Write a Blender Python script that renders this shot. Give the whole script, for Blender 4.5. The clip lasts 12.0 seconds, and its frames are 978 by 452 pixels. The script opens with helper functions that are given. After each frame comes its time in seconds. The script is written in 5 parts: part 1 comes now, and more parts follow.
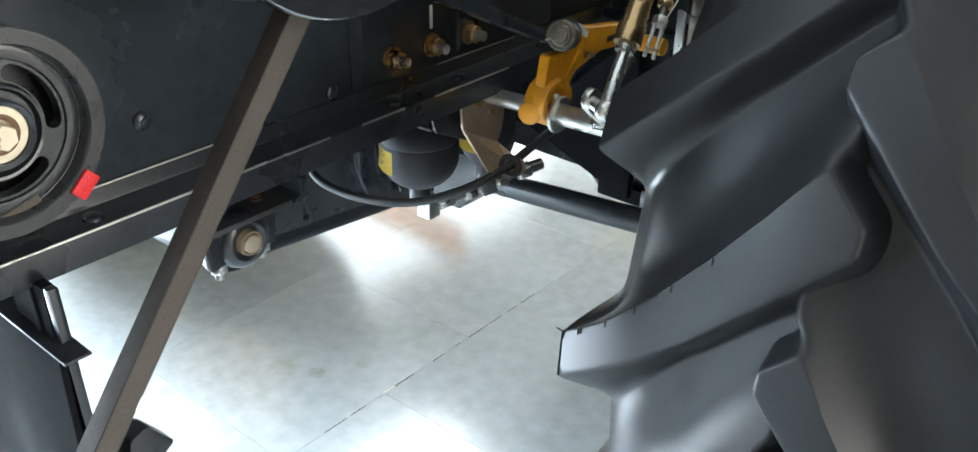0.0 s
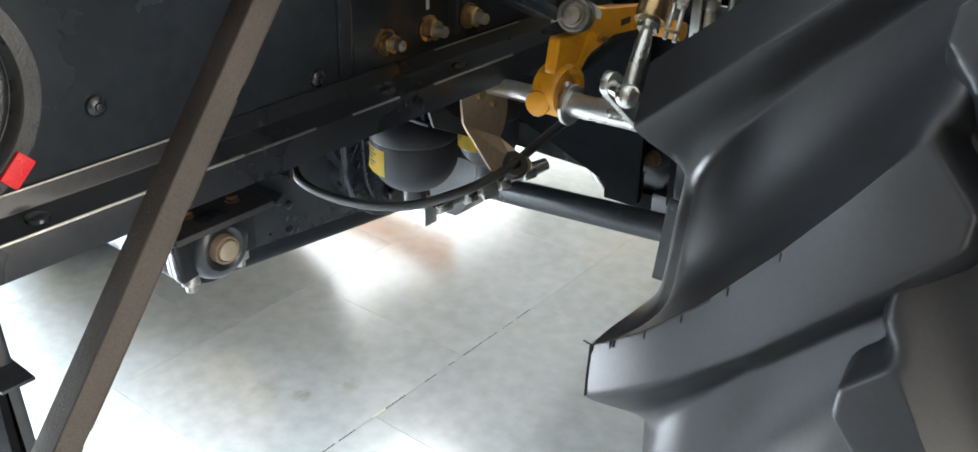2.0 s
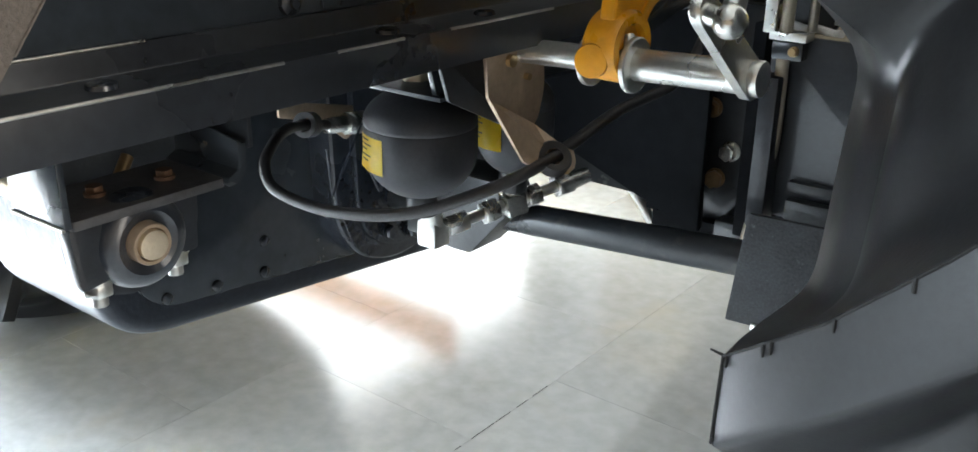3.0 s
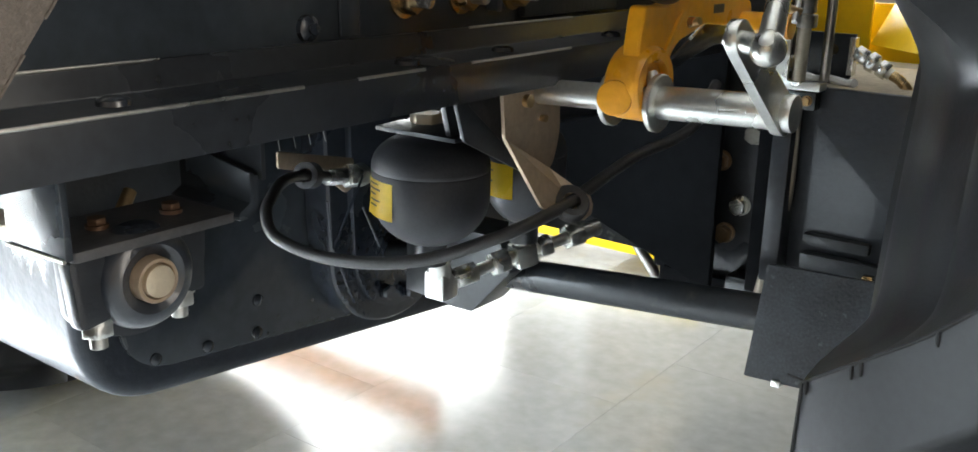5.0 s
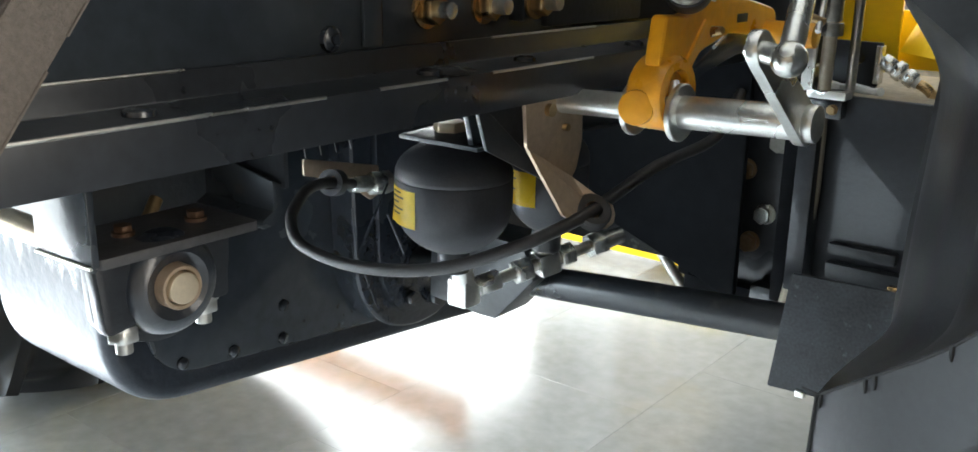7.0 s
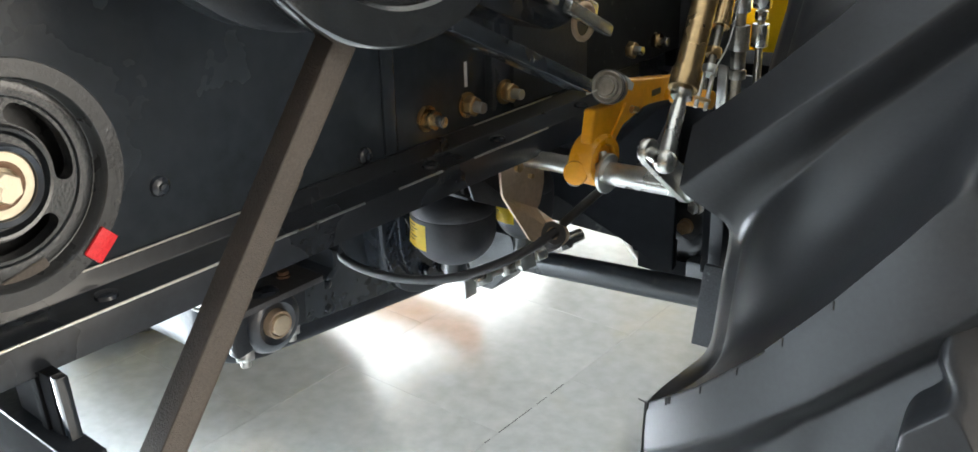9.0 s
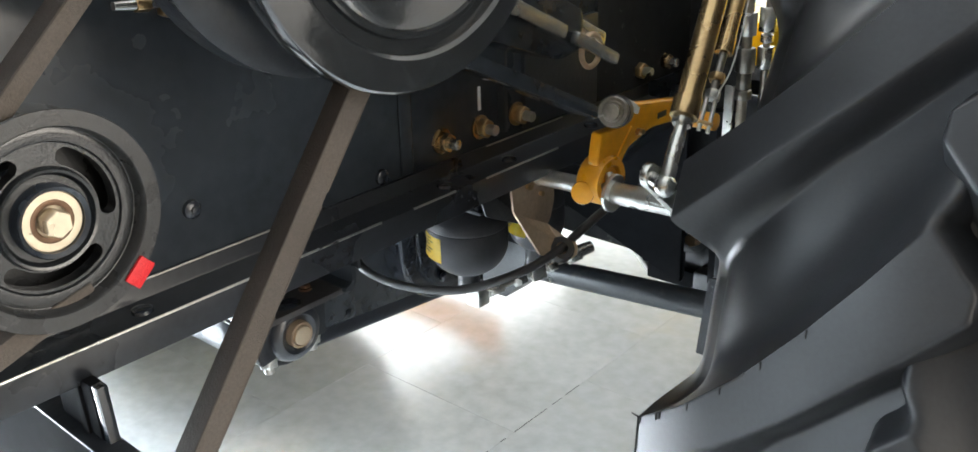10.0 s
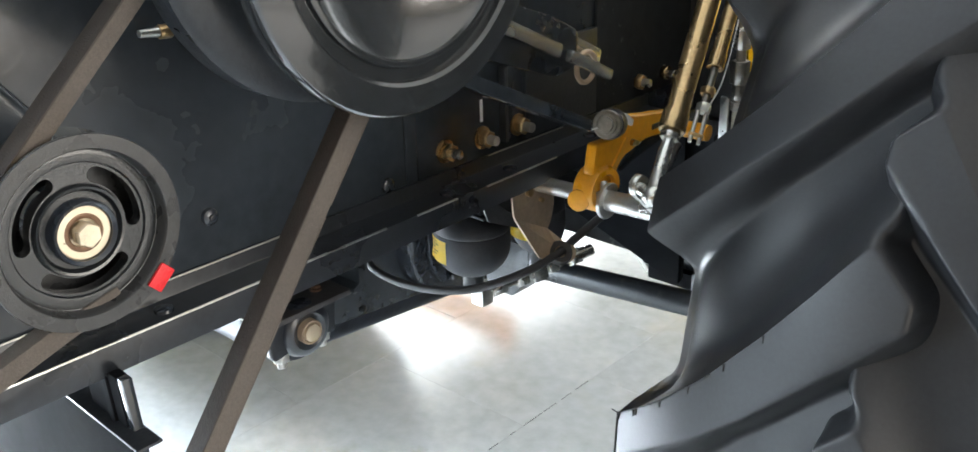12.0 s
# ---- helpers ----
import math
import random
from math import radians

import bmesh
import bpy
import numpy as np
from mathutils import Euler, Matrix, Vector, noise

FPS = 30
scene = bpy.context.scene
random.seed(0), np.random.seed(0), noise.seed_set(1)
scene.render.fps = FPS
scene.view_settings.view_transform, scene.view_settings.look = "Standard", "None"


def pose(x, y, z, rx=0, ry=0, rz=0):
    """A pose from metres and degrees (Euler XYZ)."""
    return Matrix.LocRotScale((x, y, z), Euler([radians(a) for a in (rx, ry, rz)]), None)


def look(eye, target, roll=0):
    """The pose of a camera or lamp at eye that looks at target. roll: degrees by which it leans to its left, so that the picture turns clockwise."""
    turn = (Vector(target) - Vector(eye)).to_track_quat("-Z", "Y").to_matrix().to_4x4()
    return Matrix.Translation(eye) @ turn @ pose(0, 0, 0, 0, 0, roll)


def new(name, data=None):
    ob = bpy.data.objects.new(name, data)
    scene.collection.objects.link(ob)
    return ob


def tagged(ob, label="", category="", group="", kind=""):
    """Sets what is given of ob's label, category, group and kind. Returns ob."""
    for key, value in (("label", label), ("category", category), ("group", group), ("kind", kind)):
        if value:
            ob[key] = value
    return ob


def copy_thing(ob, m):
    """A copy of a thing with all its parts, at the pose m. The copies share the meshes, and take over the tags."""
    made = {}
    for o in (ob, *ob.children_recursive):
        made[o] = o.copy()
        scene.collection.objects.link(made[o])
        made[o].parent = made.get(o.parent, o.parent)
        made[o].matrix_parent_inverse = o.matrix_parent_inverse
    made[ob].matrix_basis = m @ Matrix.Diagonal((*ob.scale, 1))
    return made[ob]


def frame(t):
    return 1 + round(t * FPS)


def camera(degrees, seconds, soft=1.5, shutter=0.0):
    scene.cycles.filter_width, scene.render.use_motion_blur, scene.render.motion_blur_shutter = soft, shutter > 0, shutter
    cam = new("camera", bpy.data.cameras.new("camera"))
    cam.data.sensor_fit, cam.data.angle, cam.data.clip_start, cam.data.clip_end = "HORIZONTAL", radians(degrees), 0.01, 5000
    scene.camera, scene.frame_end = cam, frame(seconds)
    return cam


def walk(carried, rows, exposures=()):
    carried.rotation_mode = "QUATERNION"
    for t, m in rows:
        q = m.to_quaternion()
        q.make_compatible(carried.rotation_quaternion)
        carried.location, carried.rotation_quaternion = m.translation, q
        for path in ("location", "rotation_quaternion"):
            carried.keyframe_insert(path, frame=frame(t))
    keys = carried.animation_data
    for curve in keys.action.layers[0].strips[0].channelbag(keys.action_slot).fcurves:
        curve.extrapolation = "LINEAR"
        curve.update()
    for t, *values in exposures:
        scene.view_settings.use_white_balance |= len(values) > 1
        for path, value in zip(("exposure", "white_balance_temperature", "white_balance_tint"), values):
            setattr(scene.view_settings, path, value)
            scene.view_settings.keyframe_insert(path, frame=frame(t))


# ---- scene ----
cam = camera(53.0, 12.0)
PATH = [
    (0, (0.111, 0.109, 1.475), (-1.003, 1.472, 0.525), 1.1),
    (0.5, (0.11, 0.11, 1.464), (-0.986, 1.501, 0.533), 1.5),
    (1, (0.099, 0.116, 1.458), (-0.993, 1.513, 0.533), 1.2),
    (1.5, (0.083, 0.123, 1.447), (-1.009, 1.523, 0.527), 1.1),
    (2, (0.023, 0.177, 1.396), (-1.076, 1.574, 0.481), 0.9),
    (2.5, (-0.091, 0.293, 1.283), (-1.217, 1.708, 0.43), 0.6),
    (2.7, (-0.121, 0.331, 1.21), (-1.262, 1.765, 0.41), 0.5),
    (4.3, (-0.192, 0.365, 1.143), (-1.338, 1.895, 0.555), 1.3),
    (4.5, (-0.187, 0.36, 1.144), (-1.329, 1.895, 0.56), 1.3),
    (5, (-0.198, 0.347, 1.135), (-1.34, 1.884, 0.559), 1.2),
    (5.5, (-0.225, 0.333, 1.131), (-1.382, 1.86, 0.557), 1.1),
    (6, (-0.22, 0.337, 1.133), (-1.407, 1.841, 0.559), 0.9),
    (6.5, (-0.214, 0.345, 1.132), (-1.412, 1.841, 0.562), 1.0),
    (7, (-0.191, 0.348, 1.139), (-1.382, 1.852, 0.572), 1.0),
    (7.5, (-0.13, 0.295, 1.232), (-1.307, 1.793, 0.626), 0.8),
    (7.7, (-0.108, 0.263, 1.26), (-1.273, 1.755, 0.614), 0.3),
    (9.3, (0.04, 0.125, 1.417), (-1.139, 1.544, 0.645), -1.5),
    (9.5, (0.05, 0.119, 1.43), (-1.132, 1.532, 0.652), -1.3),
    (10, (0.064, 0.112, 1.443), (-1.145, 1.504, 0.669), -1.5),
    (10.5, (0.086, 0.096, 1.447), (-1.146, 1.461, 0.657), -1.0),
    (11, (0.118, 0.091, 1.474), (-1.129, 1.443, 0.688), -0.9),
    (11.5, (0.121, 0.088, 1.479), (-1.132, 1.435, 0.695), -1.2),
    (12, (0.128, 0.085, 1.485), (-1.114, 1.441, 0.7), -1.6),
]
walk(cam, [(t, look(eye, target, roll)) for t, eye, target, roll in PATH], exposures=[(0, -0.02, 6200, 4), (1.0, -0.02, 6600, 8), (2.5, 0.0, 6600, 8), (5.5, 0.02, 6800, 8), (7.5, 0.05, 6600, 6), (9.5, 0.04, 6700, 8), (10.5, 0.13, 6550, 8), (12, 0.20, 6500, 8)])

# ---------------------------------------------------------------- light
world = bpy.data.worlds.new("world")
scene.world = world
world.use_nodes = True
wn = world.node_tree
sky = wn.nodes.new("ShaderNodeTexSky")
sky.sky_type, sky.sun_disc = "NISHITA", False
sky.sun_elevation, sky.sun_rotation = radians(40), radians(-70)
wn.links.new(sky.outputs[0], wn.nodes["Background"].inputs[0])
wn.nodes["Background"].inputs[1].default_value = 0.08


def window_light(name, eye, target, width, height, watts, colour, spread=180):
    data = bpy.data.lights.new(name, "AREA")
    data.shape, data.size, data.size_y, data.energy, data.color = "RECTANGLE", width, height, watts, colour
    data.spread = radians(spread)
    ob = new(name, data)
    ob.matrix_world = look(eye, target)
    return ob


# area lamps standing in for windows out of view
window_light("window_light_west", (-5.9, 3.0, 1.83), (0, 3.0, 1.83), 10.6, 3.54, 1120, (0.92, 0.96, 1.0))
window_light("window_light_south", (-4.4, -4.9, 1.8), (-4.4, 0, 1.8), 2.7, 3.0, 480, (0.74, 0.87, 1.0))
# area lamp standing in for an unseen low sun through the near end of the west glazing
window_light("window_light_sunny", (-5.88, -0.4, 2.4), (-2.1, 0.3, 0.0), 3.2, 2.2, 790, (0.80, 0.89, 1.0), 62)
window_light("window_light_north", (-1.0, 8.9, 1.75), (-1.0, 0, 1.75), 7.0, 3.0, 180, (0.96, 0.98, 1.0))
window_light("window_light_east", (4.85, 2.4, 2.0), (0, 2.4, 2.0), 5.2, 3.4, 390, (1.0, 0.93, 0.85))

# ---------------------------------------------------------------- materials


def material(name, base, rough=0.5, metal=0.0, coat=0.0, spread=0.25, grain=120.0, blotch=6.0, bump=0.0, bump_scale=300.0, rough_spread=0.12, second=None):
    """Principled surface with fine grain, large blotches, uneven gloss and relief, all in metres of the object's own space."""
    mat = bpy.data.materials.new(name)
    mat.use_nodes = True
    nt = mat.node_tree
    n, l = nt.nodes, nt.links
    p = n["Principled BSDF"]
    tc = n.new("ShaderNodeTexCoord")
    fine, wide = n.new("ShaderNodeTexNoise"), n.new("ShaderNodeTexNoise")
    fine.inputs["Scale"].default_value, wide.inputs["Scale"].default_value = grain, blotch
    fine.inputs["Detail"].default_value, wide.inputs["Detail"].default_value = 4, 5
    l.new(tc.outputs["Object"], fine.inputs["Vector"])
    l.new(tc.outputs["Object"], wide.inputs["Vector"])
    ramp = n.new("ShaderNodeValToRGB")
    low = [c * (1 - spread) for c in base]
    high = [min(1, c * (1 + spread)) for c in (second or base)]
    ramp.color_ramp.elements[0].position, ramp.color_ramp.elements[1].position = 0.3, 0.7
    ramp.color_ramp.elements[0].color, ramp.color_ramp.elements[1].color = (*low, 1), (*high, 1)
    mix = n.new("ShaderNodeMath")
    mix.operation = "MULTIPLY_ADD"
    mix.inputs[1].default_value = 0.45
    half = n.new("ShaderNodeMath")
    half.operation = "MULTIPLY"
    half.inputs[1].default_value = 0.55
    l.new(wide.outputs["Fac"], half.inputs[0])
    l.new(fine.outputs["Fac"], mix.inputs[0])
    l.new(half.outputs[0], mix.inputs[2])
    l.new(mix.outputs[0], ramp.inputs["Fac"])
    l.new(ramp.outputs["Color"], p.inputs["Base Color"])
    mr = n.new("ShaderNodeMapRange")
    mr.inputs["To Min"].default_value = max(0.03, rough - rough_spread)
    mr.inputs["To Max"].default_value = min(1, rough + rough_spread)
    mr.inputs["From Min"].default_value, mr.inputs["From Max"].default_value = 0.3, 0.7
    l.new(wide.outputs["Fac"], mr.inputs["Value"])
    l.new(mr.outputs["Result"], p.inputs["Roughness"])
    p.inputs["Metallic"].default_value = metal
    p.inputs["Coat Weight"].default_value = coat
    p.inputs["Coat Roughness"].default_value = 0.08
    if bump:
        tex, b = n.new("ShaderNodeTexNoise"), n.new("ShaderNodeBump")
        tex.inputs["Scale"].default_value, tex.inputs["Detail"].default_value = bump_scale, 3
        b.inputs["Strength"].default_value, b.inputs["Distance"].default_value = bump, 0.002
        l.new(tc.outputs["Object"], tex.inputs["Vector"])
        l.new(tex.outputs["Fac"], b.inputs["Height"])
        l.new(b.outputs["Normal"], p.inputs["Normal"])
    return mat


BLACK = material("black_gloss_paint", (0.027, 0.033, 0.040), 0.20, coat=0.25, spread=0.3, bump=0.12, bump_scale=90, grain=60)
ENAMEL = material("thick_black_enamel", (0.016, 0.018, 0.020), 0.16, coat=0.8, spread=0.3, bump=0.10, bump_scale=260, grain=60, rough_spread=0.05)
SATIN = material("black_satin_paint", (0.021, 0.024, 0.027), 0.38, coat=0.1, spread=0.35, bump=0.25, bump_scale=160)
CAST = material("black_painted_casting", (0.020, 0.025, 0.034), 0.25, coat=0.4, spread=0.3, bump=0.6, bump_scale=70)
RUBBER = material("tyre_rubber", (0.0185, 0.0195, 0.0220), 0.40, spread=0.25, grain=240, blotch=9, bump=0.05, bump_scale=420, rough_spread=0.08)
RUBBER.node_tree.nodes["Principled BSDF"].inputs["Specular IOR Level"].default_value = 0.33
HOSE = material("hose_rubber", (0.036, 0.035, 0.036), 0.42, spread=0.3, grain=300, bump=0.3, bump_scale=500)
# darker tone of the belt backs; flanks take the lighter belt material
BELT_BACK = material("dark_brown_belt_back", (0.024, 0.017, 0.013), 0.62, spread=0.45, grain=260, blotch=22, bump=0.5, bump_scale=700)
DEEP = material("deep_black_paint", (0.021, 0.024, 0.029), 0.34, coat=0.15, spread=0.3, bump=0.3, bump_scale=120)
PITTED = material("pitted_black_casting", (0.014, 0.016, 0.018), 0.14, coat=0.5, spread=0.3, bump=0.24, bump_scale=520, rough_spread=0.08)
SPECK = material("speckled_dusty_black", (0.011, 0.012, 0.015), 0.55, spread=0.5, grain=330, blotch=26, bump=0.3, bump_scale=240, second=(0.030, 0.033, 0.038))
DARKSTEEL = material("dull_dark_steel", (0.27, 0.26, 0.235), 0.42, metal=0.9, spread=0.3, grain=200, bump=0.2)
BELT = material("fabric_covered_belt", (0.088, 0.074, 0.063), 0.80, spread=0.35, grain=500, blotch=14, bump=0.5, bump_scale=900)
ZINC = material("bright_zinc_plate", (0.62, 0.62, 0.59), 0.27, metal=0.9, spread=0.15, grain=200, bump=0.15, bump_scale=350)
STEEL = material("worn_bare_steel", (0.50, 0.49, 0.46), 0.36, metal=1.0, spread=0.2, grain=260, bump=0.2, bump_scale=300)
GOLDZINC = material("yellow_passivated_zinc", (0.44, 0.31, 0.16), 0.27, metal=0.9, spread=0.25, grain=200)
RUSTZINC = material("brown_passivated_zinc", (0.36, 0.25, 0.15), 0.36, metal=0.8, spread=0.3, grain=200)
BROWNED = material("dark_browned_steel", (0.13, 0.075, 0.045), 0.45, metal=0.6, spread=0.35, grain=200)
PALETAN = material("pale_matt_tan", (0.42, 0.36, 0.27), 0.8, spread=0.3, grain=150, blotch=30)
TANZINC = material("tan_passivated_plate", (0.56, 0.43, 0.31), 0.44, metal=0.6, spread=0.2, grain=160, blotch=18)
ORANGE = material("orange_yellow_enamel", (0.80, 0.345, 0.010), 0.36, coat=0.3, spread=0.14, grain=90, blotch=30, bump=0.35, bump_scale=120)
YELLOW = material("yellow_body_paint", (0.93, 0.60, 0.008), 0.42, coat=0.12, spread=0.06, bump=0.05)
LABEL = material("yellow_label_foil", (0.86, 0.60, 0.03), 0.35, spread=0.1, grain=120)
MATTE = material("matt_black_vessel_paint", (0.030, 0.032, 0.038), 0.5, spread=0.2, grain=200, bump=0.1)
GRIME = material("dull_oily_black", (0.025, 0.026, 0.027), 0.75, spread=0.4, grain=40, blotch=5)
DUSTY = material("dusty_black_paint", (0.056, 0.056, 0.060), 0.45, spread=0.4, grain=140, blotch=20, bump=0.2)
# black paint with the shade under the machine put into its colour
SHADED = material("shade_darkened_black_paint", (0.0070, 0.0078, 0.0095), 0.7, spread=0.4, grain=60, blotch=5)
CREAM = material("cream_passivated_zinc", (0.66, 0.57, 0.43), 0.38, metal=0.55, spread=0.10, grain=160, blotch=40, bump=0.15)
RIMFACE = material("rubbed_dark_iron", (0.031, 0.032, 0.033), 0.30, spread=0.25, grain=300, blotch=30, bump=0.15, bump_scale=500)
INK = material("label_ink", (0.05, 0.045, 0.03), 0.6)
RED = material("red_tape", (0.62, 0.012, 0.018), 0.5, spread=0.2, grain=350, bump=0.4, bump_scale=500)
PIPE = material("tan_painted_pipe", (0.36, 0.32, 0.25), 0.4, metal=0.3, spread=0.2, grain=200)
GREYSHEET = material("muted_ochre_sheet", (0.24, 0.20, 0.13), 0.55, spread=0.3, grain=60, blotch=3)
SILL = material("folded_sill_paint", (0.021, 0.024, 0.029), 0.33, coat=0.15, spread=0.35, bump=0.07, bump_scale=110)
GROUT = material("slab_joint_dust", (0.20, 0.20, 0.195), 0.4, spread=0.4, grain=60, blotch=5)
# tones of the unseen ceiling and walls, set to steer bounced light
GREYWALL = material("grey_ceiling_paint", (0.60, 0.61, 0.62), 0.8, spread=0.06, grain=80, blotch=2, bump=0.1)
TANWALL = material("tan_wall_paint", (0.34, 0.27, 0.20), 0.8, spread=0.08, grain=80, blotch=2, bump=0.1)
PLASTER = material("white_plaster", (0.74, 0.73, 0.70), 0.85, spread=0.06, grain=80, blotch=2, bump=0.1)
FRAME = material("grey_aluminium_frame", (0.55, 0.55, 0.55), 0.4, metal=1.0, spread=0.1)
CHALK = material("white_paint_chip", (0.75, 0.76, 0.76), 0.6, spread=0.2)


def speckled(mat, scale, low, high, colour):
    """Lays scattered spots of dust or paint over a surface."""
    n, l = mat.node_tree.nodes, mat.node_tree.links
    p = n["Principled BSDF"]
    tc, tex, cut, mix = n.new("ShaderNodeTexCoord"), n.new("ShaderNodeTexNoise"), n.new("ShaderNodeMapRange"), n.new("ShaderNodeMixRGB")
    tex.inputs["Scale"].default_value, tex.inputs["Detail"].default_value = scale, 4
    cut.inputs["From Min"].default_value, cut.inputs["From Max"].default_value = low, high
    l.new(tc.outputs["Object"], tex.inputs["Vector"])
    l.new(tex.outputs["Fac"], cut.inputs["Value"])
    l.new(cut.outputs["Result"], mix.inputs["Fac"])
    l.new(p.inputs["Base Color"].links[0].from_socket, mix.inputs["Color1"])
    mix.inputs["Color2"].default_value = (*colour, 1)
    l.new(mix.outputs["Color"], p.inputs["Base Color"])


speckled(SPECK, 110, 0.66, 0.74, (0.065, 0.070, 0.078))
TUBED = material("dust_blotched_tube_paint", (0.019, 0.022, 0.026), 0.34, coat=0.15, spread=0.35, bump=0.2, bump_scale=160)
speckled(TUBED, 26, 0.56, 0.66, (0.060, 0.057, 0.054))
speckled(GRIME, 60, 0.66, 0.74, (0.075, 0.073, 0.070))


def streaked_nose():
    """Gloss black paint, dulled below a ragged, streaky edge to dim the lower reflection."""
    mat = material("dulled_streaked_casting", (0.016, 0.020, 0.028), 0.22, coat=0.4, spread=0.3, bump=0.5, bump_scale=70)
    n, l = mat.node_tree.nodes, mat.node_tree.links
    p = n["Principled BSDF"]
    geo, cut = n.new("ShaderNodeNewGeometry"), n.new("ShaderNodeSeparateXYZ")
    squash, streak, edge, film = n.new("ShaderNodeMapping"), n.new("ShaderNodeTexNoise"), n.new("ShaderNodeMath"), n.new("ShaderNodeMapRange")
    squash.inputs["Scale"].default_value = (75, 75, 9)
    streak.inputs["Scale"].default_value, streak.inputs["Detail"].default_value = 1.0, 5
    l.new(geo.outputs["Position"], cut.inputs[0])
    l.new(geo.outputs["Position"], squash.inputs["Vector"])
    l.new(squash.outputs[0], streak.inputs["Vector"])
    edge.operation = "MULTIPLY_ADD"
    edge.inputs[1].default_value = 0.16
    l.new(streak.outputs["Fac"], edge.inputs[0])
    l.new(cut.outputs["Z"], edge.inputs[2])
    # mask imitates where the bright reflection on the nose ends
    film.inputs["From Min"].default_value, film.inputs["From Max"].default_value = 0.855, 0.835
    l.new(edge.outputs[0], film.inputs["Value"])
    for socket, shiny, dimmed in (("Roughness", 0.20, 0.42), ("Specular IOR Level", 0.5, 0.30), ("Coat Weight", 0.4, 0.06)):
        mix = n.new("ShaderNodeMapRange")
        mix.inputs["To Min"].default_value, mix.inputs["To Max"].default_value = shiny, dimmed
        l.new(film.outputs["Result"], mix.inputs["Value"])
        l.new(mix.outputs["Result"], p.inputs[socket])
    return mat


def stone_material():
    """Polished green-grey stone slab: cloudy tone, fine speckle, ochre stains, a different tone on every slab."""
    mat = material("polished_kota_stone", (0.235, 0.243, 0.243), 0.14, spread=0.07, grain=24, blotch=2.0, bump=0.03, bump_scale=9, rough_spread=0.03, second=(0.300, 0.311, 0.312))
    nt = mat.node_tree
    n, l = nt.nodes, nt.links
    p = n["Principled BSDF"]
    p.inputs["Specular IOR Level"].default_value = 0.6
    src = p.inputs["Base Color"].links[0].from_socket
    info = n.new("ShaderNodeObjectInfo")
    vary = n.new("ShaderNodeHueSaturation")
    tone = n.new("ShaderNodeMapRange")
    tone.inputs["To Min"].default_value, tone.inputs["To Max"].default_value = 0.94, 1.05
    l.new(info.outputs["Random"], tone.inputs["Value"])
    l.new(tone.outputs["Result"], vary.inputs["Value"])
    l.new(src, vary.inputs["Color"])
    geo, spots, cut, mix = n.new("ShaderNodeNewGeometry"), n.new("ShaderNodeTexNoise"), n.new("ShaderNodeMapRange"), n.new("ShaderNodeMixRGB")
    spots.inputs["Scale"].default_value, spots.inputs["Detail"].default_value = 3.4, 6
    cut.inputs["From Min"].default_value, cut.inputs["From Max"].default_value = 0.60, 0.72
    cut.inputs["To Max"].default_value = 0.5
    l.new(geo.outputs["Position"], spots.inputs["Vector"])
    l.new(spots.outputs["Fac"], cut.inputs["Value"])
    l.new(cut.outputs["Result"], mix.inputs["Fac"])
    l.new(vary.outputs["Color"], mix.inputs["Color1"])
    mix.inputs["Color2"].default_value = (0.29, 0.275, 0.235, 1)
    last = mix.outputs["Color"]
    # two old oil drips
    for place, size, strength in (((-1.447, 1.358, 0), 0.032, 0.75), ((-1.395, 1.455, 0), 0.05, 0.35), ((-1.53, 1.33, 0), 0.09, 0.25)):
        far, lump, add, fade, drip = n.new("ShaderNodeVectorMath"), n.new("ShaderNodeTexNoise"), n.new("ShaderNodeMath"), n.new("ShaderNodeMapRange"), n.new("ShaderNodeMixRGB")
        far.operation, add.operation = "DISTANCE", "MULTIPLY_ADD"
        far.inputs[1].default_value = place
        lump.inputs["Scale"].default_value, lump.inputs["Detail"].default_value = 38, 4
        l.new(geo.outputs["Position"], far.inputs[0])
        l.new(geo.outputs["Position"], lump.inputs["Vector"])
        l.new(lump.outputs["Fac"], add.inputs[0])
        add.inputs[1].default_value = size * 1.6
        l.new(far.outputs["Value"], add.inputs[2])
        fade.inputs["From Min"].default_value, fade.inputs["From Max"].default_value = size * 1.5, size * 0.7
        fade.inputs["To Max"].default_value = strength
        l.new(add.outputs[0], fade.inputs["Value"])
        l.new(fade.outputs["Result"], drip.inputs["Fac"])
        l.new(last, drip.inputs["Color1"])
        drip.inputs["Color2"].default_value = (0.13, 0.115, 0.06, 1)
        last = drip.outputs["Color"]
    l.new(last, p.inputs["Base Color"])
    return mat


# dull blacks; the shade-darkened one keeps almost no gloss
for dull, level in ((GRIME, 0.25), (SPECK, 0.28), (DEEP, 0.35), (SHADED, 0.06)):
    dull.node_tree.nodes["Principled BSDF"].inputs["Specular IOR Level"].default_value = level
STONE = stone_material()
NOSE = streaked_nose()

